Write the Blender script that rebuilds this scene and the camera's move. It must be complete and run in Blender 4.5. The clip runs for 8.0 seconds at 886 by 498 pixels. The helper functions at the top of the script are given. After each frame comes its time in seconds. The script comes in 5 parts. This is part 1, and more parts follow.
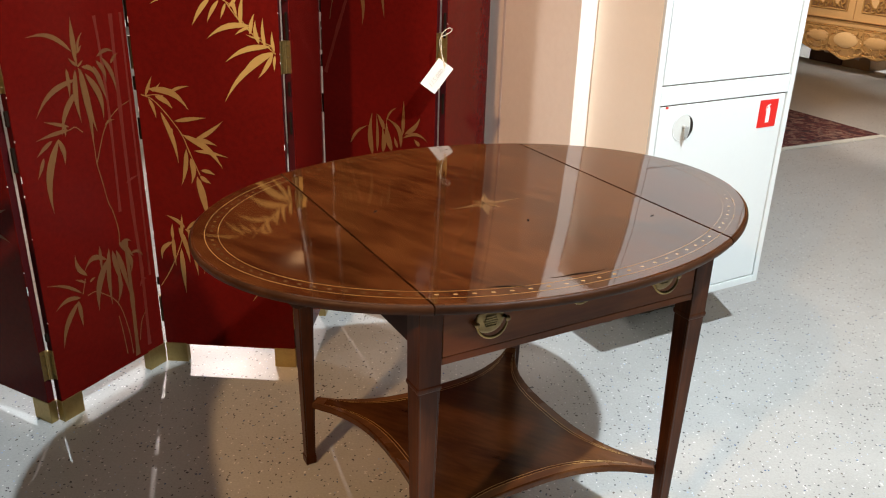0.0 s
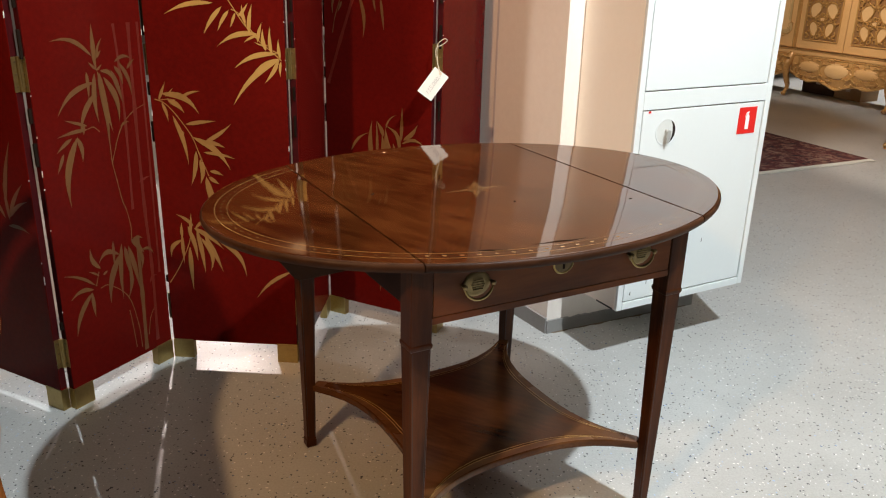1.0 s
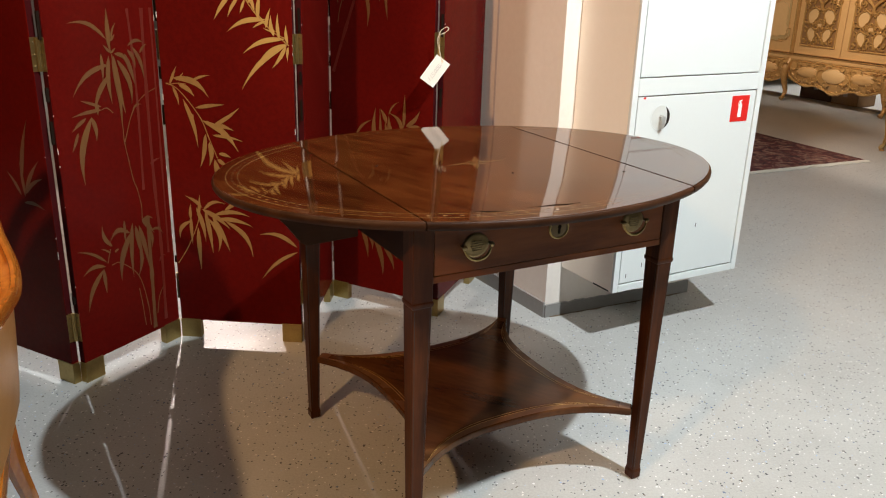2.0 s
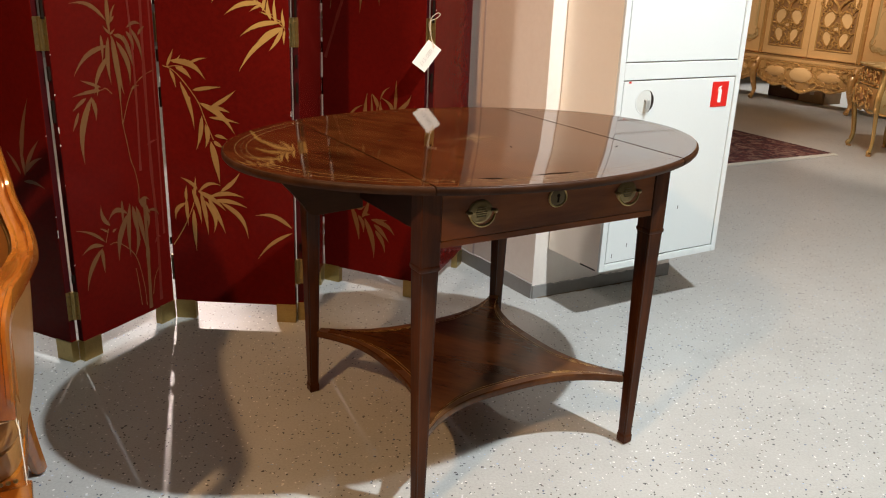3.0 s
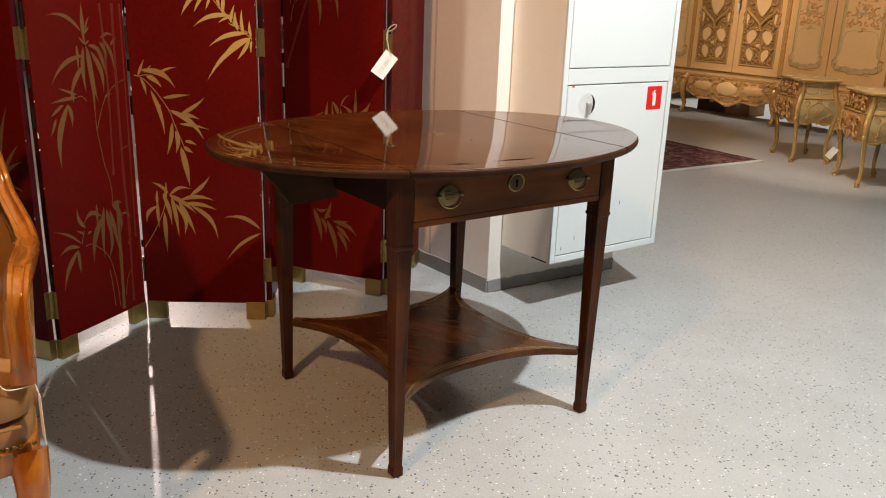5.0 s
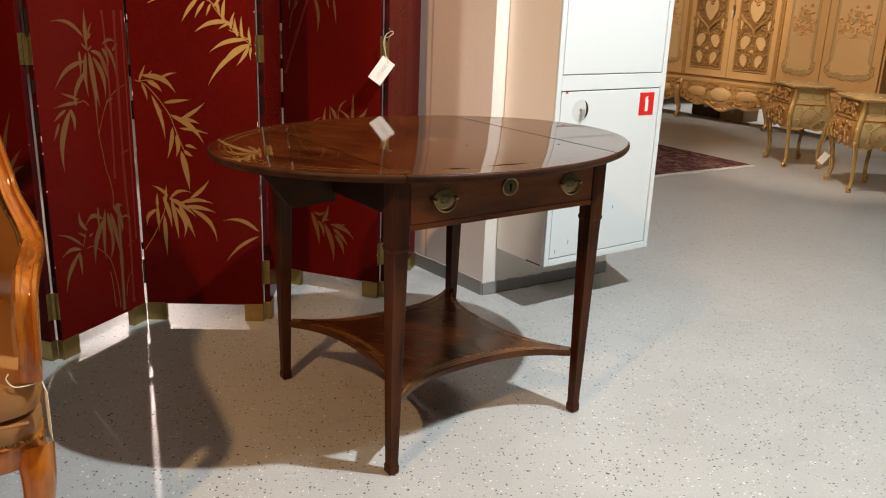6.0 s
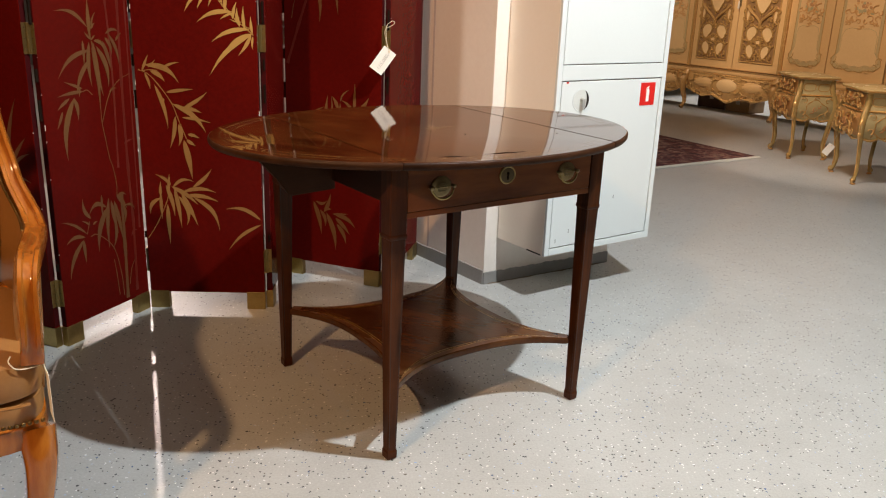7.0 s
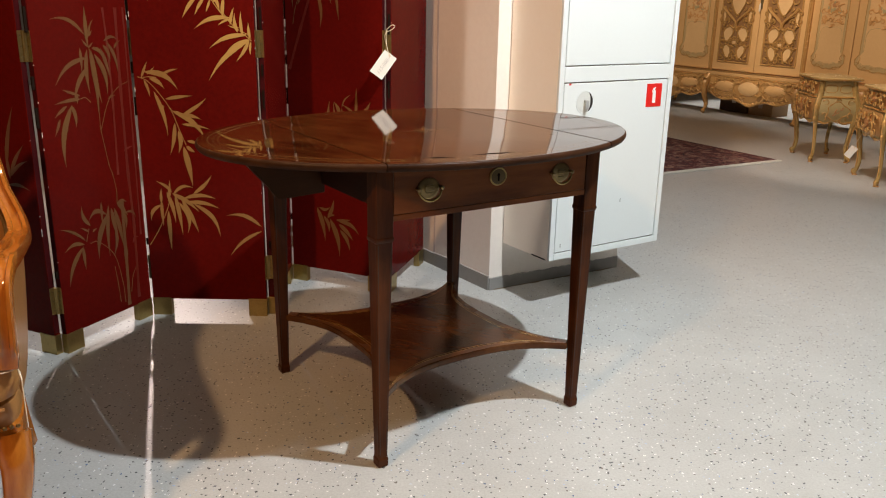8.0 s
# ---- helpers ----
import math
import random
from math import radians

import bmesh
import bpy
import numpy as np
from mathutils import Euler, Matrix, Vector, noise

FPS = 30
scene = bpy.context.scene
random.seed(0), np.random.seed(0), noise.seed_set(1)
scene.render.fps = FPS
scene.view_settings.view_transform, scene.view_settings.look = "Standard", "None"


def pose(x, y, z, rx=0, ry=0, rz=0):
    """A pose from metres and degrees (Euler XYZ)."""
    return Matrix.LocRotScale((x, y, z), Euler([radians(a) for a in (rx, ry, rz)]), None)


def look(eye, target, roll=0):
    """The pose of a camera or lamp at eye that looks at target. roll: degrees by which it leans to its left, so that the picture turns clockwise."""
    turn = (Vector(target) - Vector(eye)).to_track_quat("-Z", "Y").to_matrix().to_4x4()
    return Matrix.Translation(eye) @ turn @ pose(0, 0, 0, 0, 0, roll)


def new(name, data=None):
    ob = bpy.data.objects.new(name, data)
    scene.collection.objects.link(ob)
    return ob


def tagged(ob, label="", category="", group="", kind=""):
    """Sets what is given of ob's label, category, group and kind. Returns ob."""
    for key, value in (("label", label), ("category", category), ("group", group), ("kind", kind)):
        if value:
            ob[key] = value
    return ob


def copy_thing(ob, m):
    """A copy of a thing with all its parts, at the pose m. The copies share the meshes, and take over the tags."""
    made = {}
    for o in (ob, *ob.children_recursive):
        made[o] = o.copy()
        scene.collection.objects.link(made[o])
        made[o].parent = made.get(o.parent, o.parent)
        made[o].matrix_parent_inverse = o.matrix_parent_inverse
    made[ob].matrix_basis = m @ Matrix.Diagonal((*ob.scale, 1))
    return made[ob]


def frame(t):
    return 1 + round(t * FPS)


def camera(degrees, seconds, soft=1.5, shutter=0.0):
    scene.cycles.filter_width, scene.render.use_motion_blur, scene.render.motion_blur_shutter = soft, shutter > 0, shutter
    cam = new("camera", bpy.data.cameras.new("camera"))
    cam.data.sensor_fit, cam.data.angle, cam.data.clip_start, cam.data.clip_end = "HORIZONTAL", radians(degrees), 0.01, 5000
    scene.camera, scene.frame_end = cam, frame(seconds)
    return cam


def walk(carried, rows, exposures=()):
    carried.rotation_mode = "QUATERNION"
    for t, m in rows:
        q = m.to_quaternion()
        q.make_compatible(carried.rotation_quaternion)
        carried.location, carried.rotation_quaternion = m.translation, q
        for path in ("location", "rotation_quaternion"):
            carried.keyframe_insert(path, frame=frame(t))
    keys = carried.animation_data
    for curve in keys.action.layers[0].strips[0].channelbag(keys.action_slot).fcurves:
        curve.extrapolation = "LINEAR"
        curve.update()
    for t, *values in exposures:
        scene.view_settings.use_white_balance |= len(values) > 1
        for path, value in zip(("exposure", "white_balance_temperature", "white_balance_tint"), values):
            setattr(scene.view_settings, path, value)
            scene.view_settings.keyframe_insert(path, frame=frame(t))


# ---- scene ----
cam = camera(57.0, 8.0, 1.1)
PATH = [
    (0, (0.029, 0.018, 1.315), (0.006, 1.861, 0.539), 1.6),
    (0.5, (0.047, -0.065, 1.279), (0.017, 1.798, 0.551), 1.4),
    (1, (0.057, -0.137, 1.241), (0.023, 1.743, 0.557), 1.5),
    (1.5, (0.073, -0.193, 1.209), (0.023, 1.693, 0.546), 1.6),
    (3, (-0.005, -0.321, 1.13), (0.03, 1.571, 0.481), 2.2),
    (3.5, (-0.046, -0.378, 1.115), (0.034, 1.52, 0.488), 2.3),
    (4, (-0.07, -0.432, 1.102), (0.057, 1.47, 0.497), 2.0),
    (4.5, (-0.073, -0.475, 1.092), (0.09, 1.427, 0.494), 1.8),
    (6, (-0.077, -0.552, 1.105), (0.109, 1.352, 0.523), 2.2),
    (6.5, (-0.076, -0.57, 1.107), (0.106, 1.33, 0.511), 2.2),
    (7, (-0.056, -0.575, 1.101), (0.113, 1.325, 0.5), 2.2),
    (7.5, (-0.016, -0.567, 1.085), (0.123, 1.339, 0.494), 1.9),
    (8, (0.036, -0.551, 1.079), (0.137, 1.36, 0.498), 1.2),
]
walk(cam, [(t, look(eye, target, roll)) for t, eye, target, roll in PATH], [(0, 0.20, 6150, 10), (1, 0.02, 6250, 10), (3, 0.0, 6450, 11), (4.5, -0.06, 6480, 12), (8, -0.10, 6480, 12)])

# ---- light ----
world = bpy.data.worlds.new("world")
scene.world = world
world.use_nodes = True
world.node_tree.nodes["Background"].inputs[0].default_value = (0.75, 0.85, 1.0, 1)
world.node_tree.nodes["Background"].inputs[1].default_value = 0.01


def spot(name, eye, target, watts, colour, cone, radius=0.035, blend=0.35):
    data = bpy.data.lights.new(name, "SPOT")
    data.energy, data.color, data.shadow_soft_size = watts, colour, radius
    data.spot_size, data.spot_blend = radians(cone), blend
    ob = new(name, data)
    ob.matrix_world = look(eye, target)
    return ob


def area_fill(name, at, target, watts, colour, w, d):
    data = bpy.data.lights.new(name, "AREA")
    data.energy, data.color, data.shape, data.size, data.size_y = watts, colour, "RECTANGLE", w, d
    ob = new(name, data)
    ob.matrix_world = look(at, target)
    return ob


AMBER, COOL, WARM, WHITE = (1.0, 0.575, 0.26), (0.91, 0.97, 0.97), (1.0, 0.845, 0.70), (1.0, 0.94, 0.86)
spot("ceiling_spot_cool", (1.26, 0.82, 3.1), (0.1, 1.9, 0), 490, COOL, 110)
spot("ceiling_spot_warm", (-1.55, -1.15, 3.1), (0.2, 1.9, 0.3), 370, AMBER, 75, 0.07)
spot("ceiling_spot_behind_screen", (-1.75, 5.5, 2.05), (-0.6, 1.6, 0), 215, (1.0, 0.82, 0.73), 70, 0.024)
spot("ceiling_spot_behind_left", (-2.719, 4.52, 2.15), (-1.10, 1.80, 0.03), 72, COOL, 12.0, 0.02, 0.3)
# Added lamps that brighten the back area; their sources are unseen.
spot("ceiling_spot_wardrobe", (1.2, 5.6, 3.3), (3.30, 7.9, 1.15), 350, WARM, 36, blend=0.5)
spot("ceiling_spot_wardrobe_doors", (1.6, 4.4, 3.3), (4.05, 6.7, 1.00), 360, WARM, 36, blend=0.5)
spot("ceiling_spot_bedside", (1.7, 3.6, 3.3), (3.2, 5.0, 0.35), 350, WARM, 34, blend=0.7)
spot("ceiling_spot_beyond_wardrobe", (5.3, 8.9, 3.3), (4.4, 8.1, 0), 750, WHITE, 46)
# Added soft lamp that lifts the wall end below the tabletop.
spot("ceiling_spot_wall", (-2.35, 0.75, 3.2), (0.42, 2.45, 0.40), 180, (1.0, 0.86, 0.74), 26, 0.22, 1.0)
# Added weak lamp, general brightening on the aisle side.
spot("ceiling_spot_aisle", (3.0, 1.6, 3.3), (2.2, 2.0, 0), 90, WHITE, 100)
# Added area lamps: fill for the shadows, back area and fold gaps.
area_fill("ceiling_panel_light", (0.6, 1.0, 3.55), (0.6, 1.0, 0), 29, (1.0, 0.89, 0.68), 4.0, 4.0)
area_fill("ceiling_panel_light_back", (2.5, 6.5, 3.55), (2.5, 6.5, 0), 5, WARM, 3.0, 3.0)
area_fill("ceiling_panel_light_behind", (-2.4, 6.5, 3.55), (-2.4, 6.5, 0), 60, (1.0, 0.80, 0.62), 2.5, 2.5)


# ---- materials ----
def mat(name):
    m = bpy.data.materials.new(name)
    m.use_nodes = True
    nt = m.node_tree
    b = nt.nodes["Principled BSDF"]

    def node(kind, **kw):
        n = nt.nodes.new(kind)
        for k, v in kw.items():
            n.inputs[k].default_value = v
        return n
    return m, nt, b, node


def coords(nt, node, scale=(1, 1, 1), rot=(0, 0, 0), random_shift=False):
    tc = nt.nodes.new("ShaderNodeTexCoord")
    mp = nt.nodes.new("ShaderNodeMapping")
    mp.inputs["Scale"].default_value = scale
    turn = nt.nodes.new("ShaderNodeMapping")
    turn.inputs["Rotation"].default_value = rot
    nt.links.new(tc.outputs["Object"], turn.inputs["Vector"])
    nt.links.new(turn.outputs[0], mp.inputs["Vector"])
    if random_shift:
        oi = nt.nodes.new("ShaderNodeObjectInfo")
        mul = nt.nodes.new("ShaderNodeMath")
        mul.operation, mul.inputs[1].default_value = "MULTIPLY", 13.0
        nt.links.new(oi.outputs["Random"], mul.inputs[0])
        nt.links.new(mul.outputs[0], mp.inputs["Location"])
    return mp.outputs[0]


def ramp(nt, value, stops):
    r = nt.nodes.new("ShaderNodeValToRGB")
    e = r.color_ramp.elements
    while len(e) < len(stops):
        e.new(0.5)
    for el, (p, c) in zip(e, stops):
        el.position, el.color = p, (*c, 1) if len(c) == 3 else c
    nt.links.new(value, r.inputs[0])
    return r.outputs[0]


def mixed(nt, fac, a, b, kind="MIX"):
    m = nt.nodes.new("ShaderNodeMix")
    m.data_type, m.blend_type = "RGBA", kind
    for sock, v in ((m.inputs[0], fac), (m.inputs[6], a), (m.inputs[7], b)):
        if isinstance(v, (int, float)):
            sock.default_value = v
        elif isinstance(v, tuple):
            sock.default_value = (*v, 1)
        else:
            nt.links.new(v, sock)
    return m.outputs[2]


def noise_at(nt, vec, scale, detail=4.0, rough=0.55, distort=0.0):
    n = nt.nodes.new("ShaderNodeTexNoise")
    n.inputs["Scale"].default_value, n.inputs["Detail"].default_value = scale, detail
    n.inputs["Roughness"].default_value, n.inputs["Distortion"].default_value = rough, distort
    nt.links.new(vec, n.inputs["Vector"])
    return n.outputs["Fac"]


def bumped(nt, b, height, strength, dist=0.002):
    bp = nt.nodes.new("ShaderNodeBump")
    bp.inputs["Strength"].default_value, bp.inputs["Distance"].default_value = strength, dist
    nt.links.new(height, bp.inputs["Height"])
    nt.links.new(bp.outputs[0], b.inputs["Normal"])


def span(nt, value, lo, hi):
    m = nt.nodes.new("ShaderNodeMapRange")
    m.inputs["To Min"].default_value, m.inputs["To Max"].default_value = lo, hi
    nt.links.new(value, m.inputs["Value"])
    return m.outputs[0]


def wood(name, dark, mid, light, along="Y", rough=(0.14, 0.3), coat=0.3, stretch=9.0, grain=14.0, shine=0.5, lean=0.0, ripple=0.0, dish=0.0):
    """Polished wood: long grain, cross figure and wear; ripple makes the polish slightly uneven, dish lets the warped half rise."""
    m, nt, b, node = mat(name)
    sc = {"X": (1, stretch, stretch), "Y": (stretch, 1, stretch), "Z": (stretch, stretch, 1)}[along]
    vec = coords(nt, node, sc, (0, 0, radians(-lean)), random_shift=True)
    plain = coords(nt, node, random_shift=True)
    g1 = noise_at(nt, vec, grain / stretch, 6, 0.6, 0.6)
    g2 = noise_at(nt, vec, grain * 5 / stretch, 5, 0.65)
    cloud = noise_at(nt, plain, 5.0, 3, 0.5, 0.5)
    c = ramp(nt, g1, [(0.34, dark), (0.5, mid), (0.66, light)])
    c = mixed(nt, 0.30, c, ramp(nt, g2, [(0.36, dark), (0.64, light)]))
    c = mixed(nt, 0.35, c, ramp(nt, cloud, [(0.36, dark), (0.66, light)]))
    nt.links.new(c, b.inputs["Base Color"])
    nt.links.new(span(nt, cloud, *rough), b.inputs["Roughness"])
    b.inputs["Coat Weight"].default_value = coat
    b.inputs["Coat Roughness"].default_value = 0.035
    b.inputs["Specular IOR Level"].default_value = shine
    height = mixed(nt, 0.5, g2, noise_at(nt, plain, 38.0, 2, 0.5)) if ripple else g2
    bumped(nt, b, height, ripple or 0.05, 0.001)
    if dish:
        back = node("ShaderNodeVectorMath")
        back.operation, back.inputs[1].default_value = "DOT_PRODUCT", (0.503, 0.864, 0.0)
        rise = node("ShaderNodeMath")
        rise.operation, rise.inputs[1].default_value = "MAXIMUM", -0.10
        shift = node("ShaderNodeMath")
        shift.operation, shift.inputs[1].default_value = "ADD", 0.10
        square = node("ShaderNodeMath")
        square.operation, square.inputs[1].default_value = "POWER", 2.0
        warp = node("ShaderNodeBump", Strength=1.0, Distance=dish)
        nt.links.new(coords(nt, node), back.inputs[0])
        nt.links.new(back.outputs["Value"], rise.inputs[0])
        nt.links.new(rise.outputs[0], shift.inputs[0])
        nt.links.new(shift.outputs[0], square.inputs[0])
        nt.links.new(square.outputs[0], warp.inputs["Height"])
        nt.links.new(warp.outputs[0], b.inputs["Normal"].links[0].from_node.inputs["Normal"])
    if ripple:
        nt.links.new(b.inputs["Normal"].links[0].from_socket, b.inputs["Coat Normal"])
    return m


def painted(name, base, worn, rough=0.4, patch=3.0, spots=40.0, bump=0.05, metal=0.0, coat=0.0, amount=0.5, shine=0.5):
    """A painted, lacquered or metal skin with soft blotches and fine speckle."""
    m, nt, b, node = mat(name)
    vec = coords(nt, node, random_shift=True)
    a = noise_at(nt, vec, patch, 5, 0.6, 0.3)
    f = noise_at(nt, vec, spots, 4, 0.7)
    c = mixed(nt, amount, base, ramp(nt, a, [(0.32, base), (0.72, worn)]))
    c = mixed(nt, amount * 0.6, c, ramp(nt, f, [(0.35, base), (0.75, worn)]))
    nt.links.new(c, b.inputs["Base Color"])
    nt.links.new(span(nt, a, rough * 0.75, rough * 1.3), b.inputs["Roughness"])
    b.inputs["Metallic"].default_value = metal
    b.inputs["Specular IOR Level"].default_value = shine
    b.inputs["Coat Weight"].default_value = coat
    b.inputs["Coat Roughness"].default_value = 0.1
    bumped(nt, b, f, bump, 0.002)
    return m


def flake_floor(name):
    """Grey sealed floor with scattered dark, white and blue chips."""
    m, nt, b, node = mat(name)
    vec = coords(nt, node)
    big = noise_at(nt, vec, 0.8, 4, 0.55)
    mid = noise_at(nt, vec, 7.0, 5, 0.6)
    fine = noise_at(nt, vec, 160.0, 3, 0.6)
    c = ramp(nt, big, [(0.3, (0.385, 0.398, 0.394)), (0.7, (0.45, 0.45, 0.437))])
    c = mixed(nt, 0.30, c, ramp(nt, mid, [(0.3, (0.33, 0.335, 0.32)), (0.7, (0.50, 0.51, 0.50))]))
    cloud = noise_at(nt, vec, 2.6, 4, 0.6, 0.8)
    c = mixed(nt, 0.22, c, ramp(nt, cloud, [(0.34, (0.32, 0.325, 0.31)), (0.66, (0.50, 0.51, 0.50))]))
    c = mixed(nt, 0.12, c, ramp(nt, fine, [(0.3, (0.2, 0.2, 0.2)), (0.7, (0.8, 0.8, 0.8))]))
    warp = noise_at(nt, vec, 45.0, 2, 0.5)
    rag = nt.nodes.new("ShaderNodeTexNoise")
    rag.inputs["Scale"].default_value, rag.inputs["Detail"].default_value = 130.0, 2.0
    nt.links.new(vec, rag.inputs["Vector"])
    pull = nt.nodes.new("ShaderNodeVectorMath")
    pull.operation = "MULTIPLY_ADD"
    pull.inputs[1].default_value = (0.010, 0.010, 0.0)
    nt.links.new(rag.outputs["Color"], pull.inputs[0])
    nt.links.new(vec, pull.inputs[2])
    for scale, size, keep, tones in (
            (96.0, 0.215, 0.68, [(0.0, (0.03, 0.03, 0.035)), (0.55, (0.06, 0.06, 0.07)), (0.75, (0.12, 0.09, 0.06)), (1.0, (0.05, 0.11, 0.26))]),
            (70.0, 0.165, 0.82, [(0.0, (0.03, 0.03, 0.035)), (0.7, (0.05, 0.05, 0.06)), (1.0, (0.14, 0.10, 0.06))]),
            (104.0, 0.205, 0.72, [(0.0, (0.78, 0.77, 0.72)), (0.7, (0.70, 0.71, 0.72)), (1.0, (0.25, 0.40, 0.64))])):
        v = nt.nodes.new("ShaderNodeTexVoronoi")
        v.inputs["Scale"].default_value = scale
        shift = nt.nodes.new("ShaderNodeVectorMath")
        shift.operation = "ADD"
        shift.inputs[1].default_value = (scale * 0.37, scale * 0.11, 0)
        flat = nt.nodes.new("ShaderNodeVectorMath")
        flat.operation = "MULTIPLY"
        flat.inputs[1].default_value = (1, 1, 0)
        nt.links.new(pull.outputs[0], shift.inputs[0])
        nt.links.new(shift.outputs[0], flat.inputs[0])
        nt.links.new(flat.outputs[0], v.inputs["Vector"])
        sep = nt.nodes.new("ShaderNodeSeparateColor")
        nt.links.new(v.outputs["Color"], sep.inputs[0])
        jag = nt.nodes.new("ShaderNodeMath")
        jag.operation = "MULTIPLY_ADD"
        jag.inputs[1].default_value, jag.inputs[2].default_value = 0.45, size - 0.21
        nt.links.new(warp, jag.inputs[0])
        near = nt.nodes.new("ShaderNodeMath")
        near.operation = "LESS_THAN"
        nt.links.new(v.outputs["Distance"], near.inputs[0])
        nt.links.new(jag.outputs[0], near.inputs[1])
        rare = nt.nodes.new("ShaderNodeMath")
        rare.operation, rare.inputs[1].default_value = "GREATER_THAN", keep
        nt.links.new(sep.outputs[0], rare.inputs[0])
        both = nt.nodes.new("ShaderNodeMath")
        both.operation = "MULTIPLY"
        nt.links.new(near.outputs[0], both.inputs[0])
        nt.links.new(rare.outputs[0], both.inputs[1])
        c = mixed(nt, both.outputs[0], c, ramp(nt, sep.outputs[1], tones))
    nt.links.new(c, b.inputs["Base Color"])
    nt.links.new(span(nt, mid, 0.22, 0.42), b.inputs["Roughness"])
    bumped(nt, b, fine, 0.35, 0.0018)
    return m


def carpet(name):
    """Dark red oriental rug: small broken figures and a border tone."""
    m, nt, b, node = mat(name)
    vec = coords(nt, node)
    v = nt.nodes.new("ShaderNodeTexVoronoi")
    v.inputs["Scale"].default_value = 30.0
    nt.links.new(vec, v.inputs["Vector"])
    sep = nt.nodes.new("ShaderNodeSeparateColor")
    nt.links.new(v.outputs["Color"], sep.inputs[0])
    big = noise_at(nt, vec, 9.0, 5, 0.7, 1.5)
    c = ramp(nt, big, [(0.38, (0.010, 0.006, 0.012)), (0.45, (0.085, 0.010, 0.010)), (0.53, (0.13, 0.020, 0.016)), (0.58, (0.34, 0.20, 0.14))])
    c = mixed(nt, 0.45, c, ramp(nt, sep.outputs[0], [(0.0, (0.085, 0.009, 0.010)), (0.5, (0.012, 0.006, 0.014)), (0.75, (0.11, 0.015, 0.014)), (0.94, (0.26, 0.17, 0.12))]))
    nt.links.new(c, b.inputs["Base Color"])
    b.inputs["Roughness"].default_value = 0.95
    fine = noise_at(nt, vec, 220.0, 2, 0.6)
    bumped(nt, b, fine, 0.5, 0.004)
    return m


MAHOGANY = wood("mahogany_along_y", (0.01344, 0.00336, 0.000756), (0.0462, 0.0124, 0.002688), (0.09408, 0.0284, 0.006384), "Y", (0.02, 0.05), 0.18, 7.0, 40.0, 0.50, 22.0, 0.06, dish=0.10)
MAHOGANY_LEAF = wood("dark_leaf_mahogany", (0.0126, 0.00312, 0.000756), (0.04032, 0.01072, 0.002352), (0.08064, 0.0244, 0.005544), "Y", (0.02, 0.06), 0.18, 7.0, 40.0, 0.50, 26.0, 0.07, dish=0.10)
MAHOGANY_X = wood("mahogany_along_x", (0.064, 0.0172, 0.0042), (0.140, 0.0405, 0.0100), (0.220, 0.0700, 0.0180), "X", (0.34, 0.48), 0.0, 9.0, 18.0, 0.2)
MAHOGANY_Z = wood("mahogany_along_z", (0.0112, 0.002736, 0.00072), (0.0432, 0.0114, 0.0028), (0.1024, 0.03002, 0.00752), "Z", (0.26, 0.40), 0.0, 12.0, 26.0, 0.15)
RIM = wood("worn_mahogany_rim", (0.012, 0.0048, 0.0022), (0.034, 0.0135, 0.0060), (0.072, 0.0300, 0.0140), "X", (0.32, 0.5), 0.0, 5.0, 14.0, 0.08)
SHELFWOOD = wood("brown_shelf_mahogany", (0.022, 0.0074, 0.0023), (0.066, 0.0235, 0.0072), (0.125, 0.0490, 0.0155), "Y", (0.16, 0.26), 0.0, 6.0, 18.0, 0.24, 35.0, 0.06)
BANDING = wood("crossbanded_edge", (0.060, 0.0230, 0.0075), (0.110, 0.0440, 0.0145), (0.175, 0.0760, 0.0260), "X", (0.22, 0.34), 0.0, 4.0, 30.0, 0.3)
# Wood colour darkened for the shade under the raised leaves.
SHADED_WOOD = wood("shade_darkened_wood", (0.012, 0.0034, 0.0015), (0.024, 0.0068, 0.0025), (0.042, 0.0120, 0.0045), "Y", (0.45, 0.65), 0.0, shine=0.15)
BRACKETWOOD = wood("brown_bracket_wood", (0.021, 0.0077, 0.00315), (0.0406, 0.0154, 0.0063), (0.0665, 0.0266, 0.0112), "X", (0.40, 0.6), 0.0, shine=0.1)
HONEY = wood("honey_wood", (0.165, 0.037, 0.0042), (0.310, 0.088, 0.0090), (0.435, 0.150, 0.0200), "Z", (0.08, 0.17), 0.6, 8.0, 22.0)
INLAY = painted("boxwood_inlay", (0.24, 0.135, 0.044), (0.075, 0.032, 0.010), 0.06, 8, 60, 0.0, coat=0.35, amount=0.8)
SHELF_LINE = painted("pale_shelf_line", (0.56, 0.36, 0.11), (0.30, 0.17, 0.05), 0.3, 12, 60)
INLAY_STAR = painted("faded_star_inlay", (0.19, 0.095, 0.030), (0.05, 0.018, 0.006), 0.06, 20, 60, 0.0, coat=0.35, amount=0.8)
INLAY_BROWN = painted("dim_brown_inlay", (0.105, 0.050, 0.016), (0.04, 0.016, 0.005), 0.06, 8, 60, 0.0, coat=0.35)
INLAY_DOT = painted("pale_inlay_dot", (0.23, 0.145, 0.058), (0.08, 0.040, 0.014), 0.06, 8, 60, 0.0, coat=0.35)
EBONY = painted("dark_stringing", (0.012, 0.008, 0.006), (0.03, 0.02, 0.014), 0.4)
GAP = painted("shadow_gap_wood", (0.01, 0.006, 0.004), (0.02, 0.012, 0.008), 0.8, shine=0.05)
